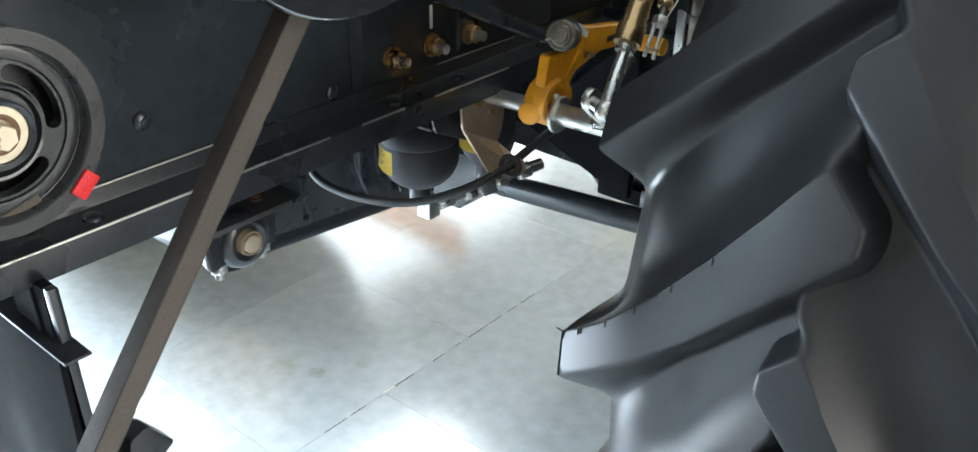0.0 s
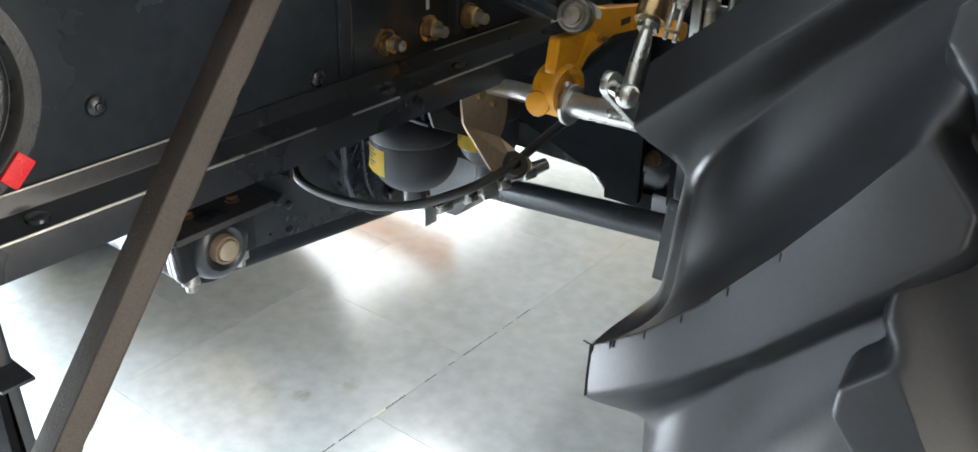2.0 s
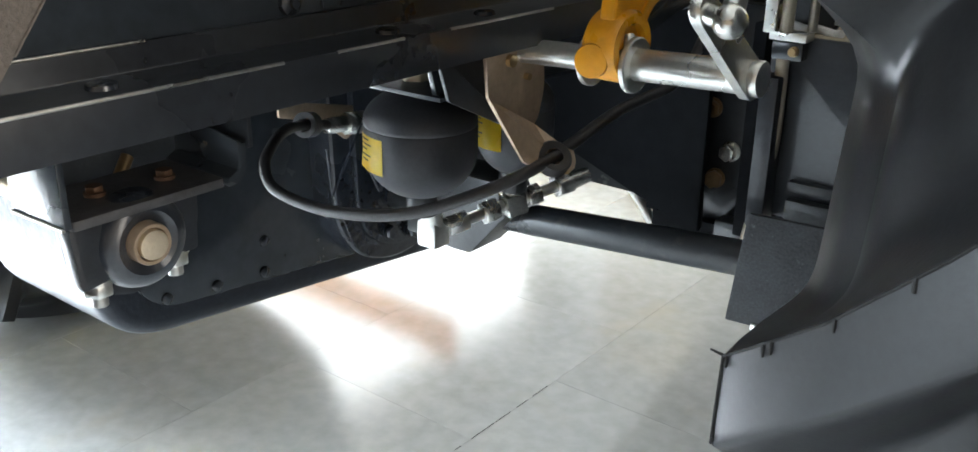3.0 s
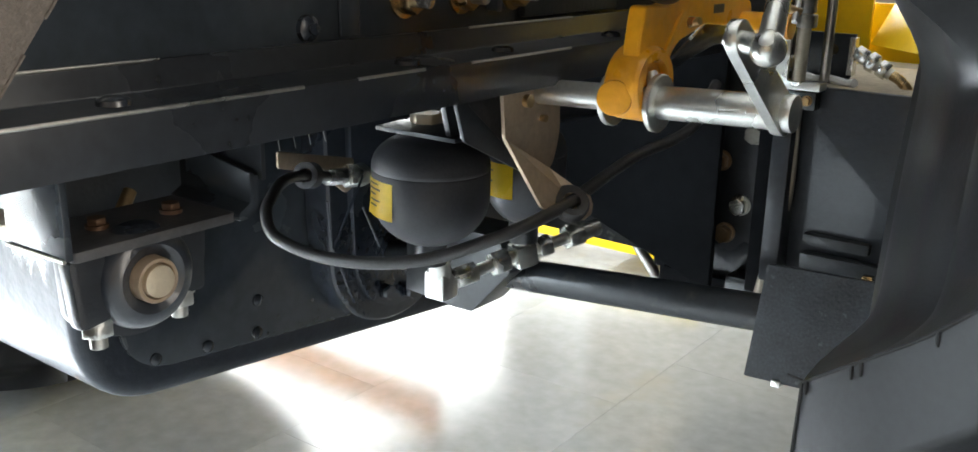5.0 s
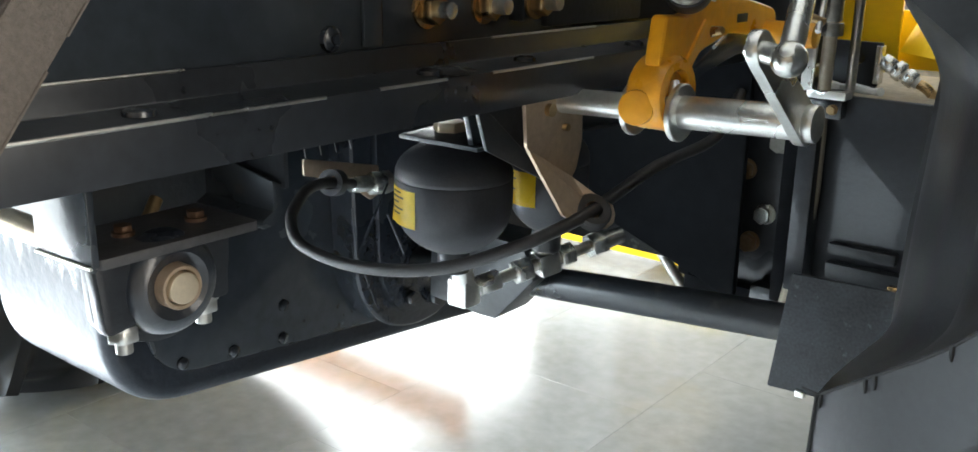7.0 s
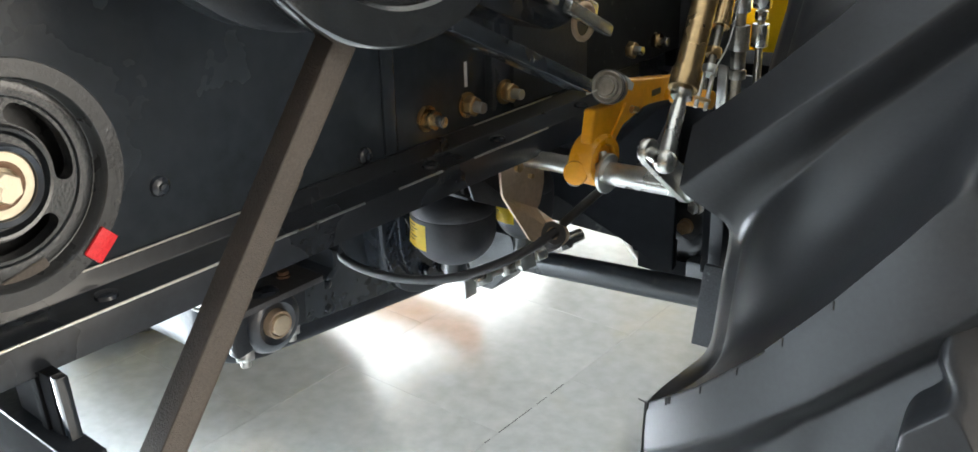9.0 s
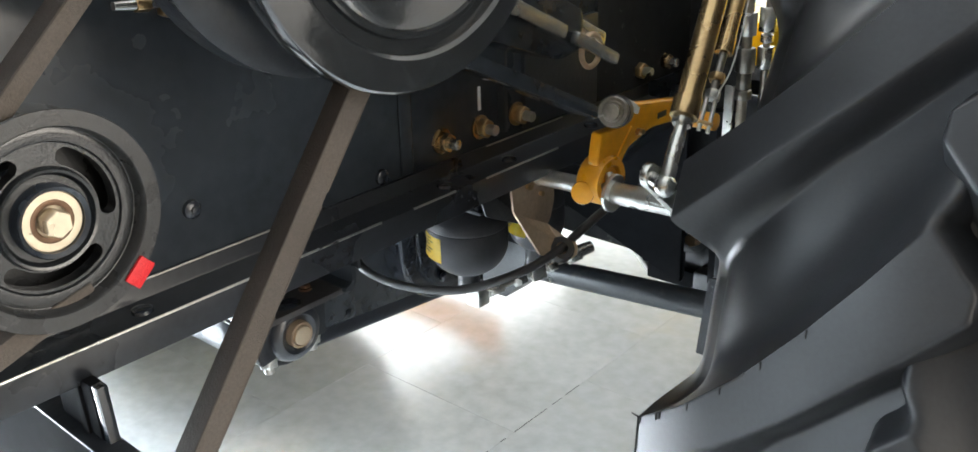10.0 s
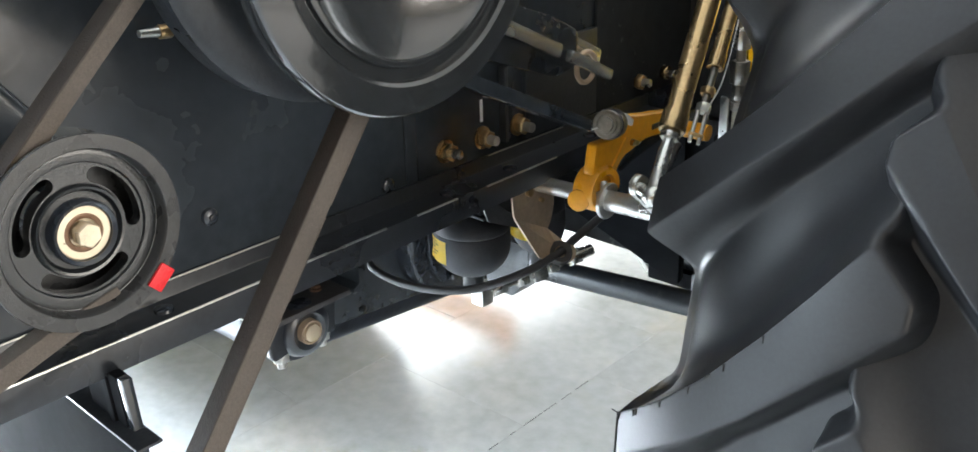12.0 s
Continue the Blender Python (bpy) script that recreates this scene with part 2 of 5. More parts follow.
# lets window light through so the added sheet glows in the floor
AMBER = material("amber_plastic_sheet", (0.90, 0.46, 0.06), 0.4, spread=0.08, grain=60)
through_light, blend = AMBER.node_tree.nodes.new("ShaderNodeBsdfTranslucent"), AMBER.node_tree.nodes.new("ShaderNodeMixShader")
through_light.inputs["Color"].default_value = (1.0, 0.60, 0.16, 1)
AMBER.node_tree.links.new(AMBER.node_tree.nodes["Principled BSDF"].outputs[0], blend.inputs[1])
AMBER.node_tree.links.new(through_light.outputs[0], blend.inputs[2])
blend.inputs["Fac"].default_value = 0.95
AMBER.node_tree.links.new(blend.outputs[0], AMBER.node_tree.nodes["Material Output"].inputs["Surface"])

# ---------------------------------------------------------------- builders


def part(name, bm, mat, parent=None, label="", smooth=35.0):
    """Links a bmesh as one mesh object, under a thing or a part when given."""
    mesh = bpy.data.meshes.new(name)
    if smooth:
        bm.normal_update()
        for f in bm.faces:
            f.smooth = True
        for e in bm.edges:
            if len(e.link_faces) == 2 and e.calc_face_angle(0) > radians(smooth):
                e.smooth = False
    bm.to_mesh(mesh)
    bm.free()
    mesh.materials.append(mat)
    ob = new(name, mesh)
    if parent:
        ob.parent = parent
        # meshes stand in world places, so only an Empty's own place is taken back
        ob.matrix_parent_inverse = parent.matrix_basis.inverted() if parent.type == "EMPTY" else Matrix.Identity(4)
    if label:
        tagged(ob, label)
    return ob


def thing(name, base, label, category, group="", kind=""):
    ob = new(name)
    ob.empty_display_size = 0.05
    ob.matrix_basis = Matrix.Translation(base)
    return tagged(ob, label, category, group, kind)


def frame_of(p0, p1):
    """Matrix that lays the z axis from p0 towards p1, with its origin at p0."""
    d = Vector(p1) - Vector(p0)
    return Matrix.Translation(p0) @ d.to_track_quat("Z", "Y").to_matrix().to_4x4(), d.length


def join(*bms):
    """Several bmeshes as one."""
    out = bmesh.new()
    for b in bms:
        m = bpy.data.meshes.new("tmp")
        b.to_mesh(m)
        b.free()
        out.from_mesh(m)
        bpy.data.meshes.remove(m)
    return out


def bevelled(bm, width, segments=2, angle=40):
    if width > 0:
        bm.normal_update()
        es = [e for e in bm.edges if len(e.link_faces) == 2 and e.calc_face_angle(0) > radians(angle)]
        bmesh.ops.bevel(bm, geom=es, offset=width, segments=segments, affect="EDGES", profile=0.6)
    return bm


def block(x0, x1, y0, y1, z0, z1, bev=0.002):
    bm = bmesh.new()
    bmesh.ops.create_cube(bm, size=1, matrix=Matrix.Translation(((x0 + x1) / 2, (y0 + y1) / 2, (z0 + z1) / 2)) @ Matrix.Diagonal((x1 - x0, y1 - y0, z1 - z0, 1)))
    return bevelled(bm, bev)


def rod(p0, p1, r, r2=None, seg=24, bev=0.0):
    bm = bmesh.new()
    m, h = frame_of(p0, p1)
    bmesh.ops.create_cone(bm, cap_ends=True, segments=seg, radius1=r, radius2=r if r2 is None else r2, depth=h, matrix=m @ Matrix.Translation((0, 0, h / 2)))
    return bevelled(bm, bev)


def lathe(profile, p0, p1, seg=48):
    """Turns (along, radius) pairs round the axis from p0 towards p1."""
    bm = bmesh.new()
    m, _ = frame_of(p0, p1)
    rings = []
    for z, r in profile:
        if r < 1e-6:
            rings.append([bm.verts.new(m @ Vector((0, 0, z)))])
        else:
            rings.append([bm.verts.new(m @ Vector((r * math.cos(2 * math.pi * k / seg), r * math.sin(2 * math.pi * k / seg), z))) for k in range(seg)])
    for a, b in zip(rings, rings[1:]):
        for k in range(seg):
            j = (k + 1) % seg
            vs = [a[k % len(a)], a[j % len(a)], b[j % len(b)], b[k % len(b)]]
            vs = list(dict.fromkeys(vs))
            if len(vs) > 2:
                bm.faces.new(vs)
    bmesh.ops.recalc_face_normals(bm, faces=bm.faces)
    return bm


def prism(points, axis, a, b, bev=0.0, seg=2):
    """A closed outline, extruded along x, y or z from a to b."""
    bm = bmesh.new()
    put = {"x": lambda u, v, w: (w, u, v), "y": lambda u, v, w: (u, w, v), "z": lambda u, v, w: (u, v, w)}[axis]
    lo, hi = [bm.verts.new(put(u, v, a)) for u, v in points], [bm.verts.new(put(u, v, b)) for u, v in points]
    bm.faces.new(lo), bm.faces.new(hi)
    for k in range(len(points)):
        j = (k + 1) % len(points)
        bm.faces.new((lo[k], lo[j], hi[j], hi[k]))
    bmesh.ops.recalc_face_normals(bm, faces=bm.faces)
    return bevelled(bm, bev, seg)


def rounded(points, radius, steps=6):
    """An outline with its corners rounded; a radius for each corner or one for all."""
    out = []
    n = len(points)
    for k in range(n):
        r = radius[k] if isinstance(radius, (list, tuple)) else radius
        p, a, b = Vector(points[k]), Vector(points[k - 1]), Vector(points[(k + 1) % n])
        u, v = (a - p), (b - p)
        r = min(r, 0.49 * u.length, 0.49 * v.length)
        if r <= 0:
            out.append(tuple(p))
            continue
        s, e = p + u.normalized() * r, p + v.normalized() * r
        for i in range(steps + 1):
            t = i / steps
            out.append(tuple((1 - t) ** 2 * s + 2 * t * (1 - t) * p + t * t * e))
    return out


def smooth_path(points, steps=10):
    """Catmull-Rom through the points."""
    p = [Vector(q) for q in points]
    p = [2 * p[0] - p[1]] + p + [2 * p[-1] - p[-2]]
    out = []
    for k in range(1, len(p) - 2):
        for i in range(steps):
            t = i / steps
            out.append(0.5 * (2 * p[k] + (p[k + 1] - p[k - 1]) * t + (2 * p[k - 1] - 5 * p[k] + 4 * p[k + 1] - p[k + 2]) * t * t + (3 * p[k] - p[k - 1] - 3 * p[k + 1] + p[k + 2]) * t ** 3))
    out.append(p[-2])
    return out


def pipe(points, r, seg=14, steps=10):
    """A round tube along a smooth path."""
    path = smooth_path(points, steps)
    bm = bmesh.new()
    rings, up = [], None
    for k, p in enumerate(path):
        d = (path[min(k + 1, len(path) - 1)] - path[max(k - 1, 0)]).normalized()
        if up is None:
            up = d.orthogonal().normalized()
        up = (up - d * up.dot(d)).normalized()
        side = d.cross(up)
        rings.append([bm.verts.new(p + r * (math.cos(2 * math.pi * i / seg) * up + math.sin(2 * math.pi * i / seg) * side)) for i in range(seg)])
    for a, b in zip(rings, rings[1:]):
        for i in range(seg):
            bm.faces.new((a[i], a[(i + 1) % seg], b[(i + 1) % seg], b[i]))
    bm.faces.new(rings[0][::-1]), bm.faces.new(rings[-1])
    bmesh.ops.recalc_face_normals(bm, faces=bm.faces)
    return bm


def hexagon(p0, p1, across):
    bm = rod(p0, p1, across / math.sqrt(3), seg=6)
    return bevelled(bm, across * 0.04, 1, 30)


def bolt_stack(parent, p0, out, across=0.019, name="bolt", mats=None, stud=0.018, plain=False):
    """Washer, nut and stud end on a face at p0, pointing along out."""
    washer_mat, nut_mat, stud_mat = mats or (GOLDZINC, GOLDZINC, ZINC)
    p, d = Vector(p0), Vector(out).normalized()
    ob = part(name, rod(p, p + d * 0.003, across * 0.72, seg=28, bev=0.0006), washer_mat, parent)
    part("nut", hexagon(p + d * 0.0032, p + d * (0.0032 + across * 0.55), across), nut_mat, ob)
    if not plain:
        part("stud", rod(p + d * (0.003 + across * 0.5), p + d * (0.003 + across * 0.5 + stud), across * 0.31, seg=20, bev=0.0012), stud_mat, ob)
    return ob


def hex_head(parent, p0, out, across=0.019, name="bolt", mat=None, height=0.62):
    p, d = Vector(p0), Vector(out).normalized()
    ob = part(name, rod(p, p + d * 0.0026, across * 0.66, seg=24), mat or ZINC, parent)
    part("head", hexagon(p + d * 0.0028, p + d * (0.0028 + across * height), across), mat or ZINC, ob)
    return ob


# ---------------------------------------------------------------- the hall
SLAB_W, SLAB_L = 0.541, 0.622


def structure(name, bm, mat, label):
    return tagged(part(name, bm, mat, None, "", 0), label, "", "", "structure")


floor = structure("floor", block(-9, 9, -8, 12, -0.12, -0.0010, 0), GROUT, "floor bed of dusty mortar under polished stone slabs")
# hall shell out of view, added to hold the openings and bounce light
structure("wall_west", join(block(-6.3, -6.05, -5.3, 9.3, -0.1, 0.05, 0), block(-6.3, -6.05, -5.3, 9.3, 3.62, 4.3, 0), block(-6.3, -6.05, -5.3, -2.3, 0.05, 3.62, 0), block(-6.3, -6.05, 8.4, 9.3, 0.05, 3.62, 0)), PLASTER, "white plastered showroom wall with a long window opening")
structure("wall_south", join(block(-6.05, 5, -5.3, -5.05, -0.1, 0.3, 0), block(-6.05, 5, -5.3, -5.05, 3.3, 4.3, 0), block(-6.05, -5.75, -5.3, -5.05, 0.3, 3.3, 0), block(-3.05, 5, -5.3, -5.05, 0.3, 3.3, 0)), TANWALL, "tan painted showroom wall with a wide window opening")
structure("wall_north", join(block(-6.05, 5, 9.05, 9.3, -0.1, 0.25, 0), block(-6.05, 5, 9.05, 9.3, 3.25, 4.3, 0), block(-6.05, -4.5, 9.05, 9.3, 0.25, 3.25, 0), block(2.5, 5, 9.05, 9.3, 0.25, 3.25, 0)), PLASTER, "white plastered showroom wall with a wide opening")
structure("wall_east", join(block(5, 5.25, -5.3, 9.3, -0.1, 0.3, 0), block(5, 5.25, -5.3, 9.3, 3.7, 4.3, 0), block(5, 5.25, -5.3, -0.2, 0.3, 3.7, 0), block(5, 5.25, 5.0, 9.3, 0.3, 3.7, 0)), TANWALL, "tan painted showroom wall with a window opening")
structure("ceiling", block(-6.3, 5.25, -5.3, 9.3, 4.3, 4.5, 0), GREYWALL, "plain pale grey painted ceiling")

# glow for the added fill panels
GLOW = bpy.data.materials.new("lamp_diffuser")
GLOW.use_nodes = True
GLOW.node_tree.nodes["Principled BSDF"].inputs["Emission Color"].default_value = (0.95, 0.98, 1, 1)
GLOW.node_tree.nodes["Principled BSDF"].inputs["Emission Strength"].default_value = 9.0
# unseen panels and lamps, added as fill light from above
for x, y in ((-4.2, -1.6), (-4.2, 1.4), (-4.2, 4.4)):
    lamp = thing("ceiling_light", (x, y, 4.3), "unseen white ceiling panel added as fill light", "ceiling light", "light panels on the ceiling")
    part("housing", block(x - 0.32, x + 0.32, y - 0.65, y + 0.65, 4.24, 4.3, 0.004), FRAME, lamp)
    part("diffuser", block(x - 0.30, x + 0.30, y - 0.63, y + 0.63, 4.215, 4.24, 0.008), GLOW, lamp)
    window_light("ceiling_light_lamp", (x, y, 4.20), (x, y + 0.001, 0), 0.58, 1.24, 75, (0.95, 0.98, 1.0))

# ---------------------------------------------------------------- drive wheels
TX, TY, TZ, TR = -0.100, 1.566, 0.862, 0.862
LUGS = 22
PITCH = 360 / LUGS


HALF = 0.224


def bar_edges(o):
    """Angles of a bar's lower edge, upper edge, the crease above it and the slanting line that ends its nose, at a distance outwards from the middle."""
    e = min(max(HALF - o, 0.0), 0.30)
    low = float(np.interp(e, [0, 0.142, 0.227, 0.30], [2.3, 10.3, 16.0, 21.1]))
    up = float(np.interp(e, [0, 0.05, 0.1, 0.146, 0.181, 0.209, 0.25, 0.30], [5.8, 8.4, 11.6, 15.2, 18.3, 21.0, 24.5, 28.6]))
    wide = float(np.interp(e, [0, 0.05, 0.09, 0.13, 0.2], [4.4, 4.0, 3.0, 1.9, 1.7]))
    return low, up, low + PITCH - wide, 20.9 + 64.0 * o


def ease(v):
    v = min(1.0, max(0.0, v))
    return v * v * (3 - 2 * v)


def tyre_half(side):
    """One half of the tread with its raised bars, shoulder and sidewall; side -1 faces the machine, 1 faces out."""
    rows = []
    for o in np.concatenate([np.concatenate([np.linspace(-0.066, -0.030, 10)[:-1], np.linspace(-0.030, 0.010, 21)[:-1], np.linspace(0.010, 0.030, 6)[:-1]]), np.linspace(0.030, HALF, 30)]):
        lug_r = TR - 0.94 * o * o
        base_r = TR - 0.046 * (0.74 + 0.26 * ease((o + 0.01) / 0.10)) - 0.35 * o * o - 0.030 * max(0, (o - 0.09) / 0.134) ** 2.2 - 0.30 * max(0.0, -o)
        rows.append((o, base_r, o, lug_r, 1.0))
    x1, r1 = HALF, TR - 0.94 * HALF ** 2
    base_end = rows[-1][1]
    # the end of the bar runs down over the shoulder until it dies into the sidewall
    for k in range(1, 9):
        t = k / 8
        out, down = 0.45 * math.sin(t * math.pi / 2) + 0.55 * t, 0.45 * (1 - math.cos(t * math.pi / 2)) + 0.55 * t
        bx, br = HALF - 0.038 + 0.058 * out, base_end - 0.155 * down
        rows.append((bx, br, x1 + 0.012 * t ** 0.6, r1 - (r1 - base_end + 0.145) * t ** 0.9, 1.0 - 0.9 * t ** 3))
    for bx, br in ((0.252, 0.60), (0.250, 0.55), (0.238, 0.49), (0.215, 0.435), (0.195, 0.405)):
        rows.append((bx, br, bx, br, 1.0))
    # the groove side of the carcass tucks in towards the shoulder
    fixed = []
    for o, b, ox, lr, m in rows:
        tuck = 0.042 * max(0.0, (o - 0.12) / 0.104) ** 2 if o <= HALF and ox <= HALF else None
        fixed.append((o - tuck if tuck is not None else o, b, ox, lr, m))
    rows = fixed

    cols = [(0, 0.02 + 0.96 * k / 11) for k in range(12)]
    cols += [(1, q) for q in (0.0, 0.01, 0.022, 0.035, 0.05, 0.065, 0.08, 0.10, 0.12, 0.14, 0.165, 0.19, 0.22, 0.26, 0.33, 0.41, 0.49, 0.57, 0.65, 0.73, 0.81, 0.88, 0.94, 0.98)]
    cols += [(2, q) for q in (0.0, 0.05, 0.12, 0.22, 0.34, 0.47, 0.60, 0.72, 0.83, 0.92, 0.98)]
    verts, grid = [], []
    phase = 0.0 if side < 0 else PITCH / 2 + 0.5
    for bx, br, ox, lr, gain in rows:
        line = []
        low, up, crease, nose = bar_edges(ox)
        if side > 0:
            up, nose = up - 1.4, nose - 1.8
        top = max(low + 0.05, min(up, nose))
        tip = ease((nose - low) / 1.2 + 0.1)
        for lug in range(LUGS):
            for zone, q in cols:
                if zone == 0:
                    a, m = low + (top - low) * q, tip
                elif zone == 1:
                    a = top + (crease - top) * q
                    s = min(1.0, max(0.0, (a - up) / (crease - up)))
                    m = (1 - s) ** float(np.interp(ox, [0.0, 0.08, 0.16, 0.224], [1.8, 4.6, 8.0, 9.0]))
                    keep = ease((a - up + 0.7) / 1.5)
                    m *= tip * ((1 - keep) * (1 - ease((a - nose) / 1.7)) + keep * ease((ox + 0.019) / 0.018))
                else:
                    a = crease + (low + PITCH - crease) * q
                    m = (1 - (0.5 + 0.5 * math.cos(math.pi * q)) ** 0.75) ** float(np.interp(ox, [0.13, 0.224], [1.0, 2.4])) * tip
                m *= gain
                a = radians(a + phase + lug * PITCH)
                x, r = bx + (ox - bx) * m, br + (lr - br) * m
                line.append(len(verts))
                verts.append((TX + side * x, TY - r * math.cos(a), TZ + r * math.sin(a)))
        grid.append(line)
    faces = []
    n = len(grid[0])
    for a, b in zip(grid, grid[1:]):
        for k in range(n):
            j = (k + 1) % n
            f = (a[k], a[j], b[j], b[k])
            faces.append(f if side > 0 else f[::-1])
    mesh = bpy.data.meshes.new("tread_half")
    mesh.from_pydata(verts, [], faces)
    bm = bmesh.new()
    bm.from_mesh(mesh)
    bpy.data.meshes.remove(mesh)
    # worn round where the bars of both halves meet
    middle = [v for v in bm.verts if side * (v.co.x - TX) < 0.022]
    for _ in range(2):
        bmesh.ops.smooth_vert(bm, verts=middle, factor=0.5, use_axis_x=True, use_axis_y=True, use_axis_z=True)
    bmesh.ops.reverse_faces(bm, faces=bm.faces)
    return bm


def on_bar(e, angle):
    """A place on the face of the nearest bar, a distance e from its outer end."""
    o = HALF - e
    r = TR - 0.94 * o * o + 0.0003
    a = radians(angle)
    return Vector((TX - o, TY - r * math.cos(a), TZ + r * math.sin(a))), a


def drive_wheel():
    w = thing("machine_wheel", (TX, TY, 0), "large black rubber tyre with thick chevron tread bars", "wheel assembly", "drive wheels of the machine")
    tyre = part("tyre", join(tyre_half(-1), tyre_half(1)), RUBBER, w, "dark grey rubber tyre with new unworn bars", 50)
    part("rim", lathe([(-0.06, 0.0), (-0.05, 0.12), (-0.08, 0.2), (-0.17, 0.36), (-0.2, 0.41), (-0.19, 0.42), (0.19, 0.42), (0.2, 0.41), (0.16, 0.37), (0.06, 0.33), (0.02, 0.2), (0.02, 0)], (TX, TY, TZ), (TX + 1, TY, TZ), 56), SATIN, w, "dark painted steel rim")
    # thin mould flash along the edge of the nearest bar, and the hairs left on it
    edge = [on_bar(e, bar_edges(HALF - e)[1] - 0.04)[0] for e in np.linspace(0.0, 0.105, 15)]
    part("mould_flash", pipe(edge, 0.0009, 6, 1), GRIME, tyre)
    end = [on_bar(0.0, ang)[0] for ang in np.linspace(2.35, 5.75, 7)]
    part("mould_flash", pipe(end, 0.0009, 6, 1), GRIME, tyre)
    for e in (0.002, 0.022, 0.026, 0.055, 0.085, 0.117, 0.148):
        p, a = on_bar(e, bar_edges(HALF - e)[1] - 0.04)
        d = Vector((0.1, -0.25, -1.0 + random.uniform(-0.2, 0.4))).normalized()
        part("rubber_hair", rod(p, p + d * 0.0062, 0.0011, 0.0007, 6), GRIME, tyre)
    p, a = on_bar(0.0, 5.8)
    part("rubber_hair", rod(p, p + Vector((-0.007, 0, 0.001)), 0.0009, 0.0006, 6), GRIME, tyre)
    p, a = on_bar(0.0, 2.35)
    part("rubber_hair", rod(p, p + Vector((0.001, -0.002, 0.005)), 0.0010, 0.0006, 6), GRIME, tyre)
    return w


wheel = drive_wheel()
far_wheel = copy_thing(wheel, pose(-2.56, TY, 0, 0, 0, 0))
# far rim is out of view, made yellow to tint the floor reflection
for child in far_wheel.children:
    if child.name.startswith("rim"):
        child.data = child.data.copy()
        child.data.materials[0] = YELLOW
        child["label"] = "yellow steel rim"

# ---------------------------------------------------------------- chassis
PX = -0.712
chassis = thing("harvester_chassis", (PX, 0.6, 1.0), "glossy black steel side frame with a folded sill", "machine frame")
part("side_panel", block(PX - 0.004, PX, 0.12, 1.72, 1.030, 1.62, 0), BLACK, chassis, "glossy black sheet steel side panel")
sill = prism([(PX, 1.058), (PX + 0.004, 1.058), (PX + 0.005, 1.040), (PX + 0.042, 1.037), (PX + 0.042, 1.005), (PX + 0.038, 1.005), (PX + 0.038, 1.032), (PX, 1.034)], "y", 0.12, 1.46, 0.0012, 2)
part("sill_beam", sill, SILL, chassis, "folded black steel sill with bright edge lines")
# thin steel rods draw the highlight lines along the sill edges
for y0, y1 in ((0.13, 0.78), (0.83, 0.90), (0.955, 1.10)):
    part("rubbed_edge", rod((PX + 0.0412, y0, 1.0362), (PX + 0.0412, y1, 1.0362), 0.0014, seg=8), STEEL, chassis, "bright steel line drawn as sill edge highlight")
for y0, y1 in ((0.13, 0.70), (1.00, 1.16)):
    part("rubbed_edge", rod((PX + 0.0040, y0, 1.0578), (PX + 0.0040, y1, 1.0578), 0.0011, seg=8), STEEL, chassis, "bright steel line drawn as sill edge highlight")
# dark upright, added to block yellow reflections on the panel
part("mount_plate", block(PX, -0.615, 1.50, 1.515, 1.0, 1.59, 0.002), GRIME, chassis)
part("underside", block(-2.05, PX - 0.006, 0.12, 1.3, 1.03, 1.06, 0), GRIME, chassis)
part("far_side_panel", block(-2.06, -2.05, 0.12, 1.72, 1.0, 1.62, 0), YELLOW, chassis, "yellow painted side sheet")
# unseen end wall; body is cut short here to admit southwest light
part("rear_wall", block(-2.05, PX - 0.006, 0.12, 0.13, 1.06, 1.59, 0), SATIN, chassis)
part("bulkhead", block(-2.04, PX - 0.006, 1.28, 1.30, 1.06, 1.59, 0), GRIME, chassis)
part("front_mount", block(-1.35, -0.735, 1.70, 1.715, 0.95, 1.59, 0.001), GRIME, chassis)
# unseen deck, added at a height that blocks west light from the tyre
part("deck", block(-2.05, PX - 0.006, 0.12, 1.72, 1.59, 1.615, 0), SATIN, chassis)
for y, z in ((0.578, 1.107), (0.822, 1.068)):
    s = part("screw", lathe([(0, 0.0095), (0.004, 0.009), (0.0062, 0.006), (0.007, 0)], (PX, y, z), (PX + 1, y, z), 18), CAST, chassis)
    part("screw_end", rod((PX + 0.006, y, z), (PX + 0.010, y, z), 0.0042, seg=12, bev=0.0008), CAST, s)
for y in (0.50, 0.655, 0.90, 1.02, 1.2):
    part("sill_screw", lathe([(0, 0.010), (0.003, 0.0095), (0.0045, 0.006), (0.005, 0)], (PX + 0.024, y, 1.0385), (PX + 0.024, y, 2), 18), CAST, chassis)
for y in (0.922, 0.992, 1.065, 1.351, 1.424):
    bolt_stack(chassis, (PX, y, 1.0845), (1, 0, 0), 0.0215, "panel_bolt", stud=0.014)
part("stiffener", block(PX, PX + 0.012, 1.028, 1.034, 1.07, 1.6, 0.001), SATIN, chassis)
part("paint_run", block(PX, PX + 0.0012, 0.990, 0.995, 1.106, 1.136, 0.0005), CHALK, chassis, "thin pale scratch in the paint")
part("panel_swage", prism([(0.852, 1.06), (0.872, 1.06), (0.874, 1.7), (0.858, 1.7)], "x", PX, PX + 0.004, 0.002), BLACK, chassis)
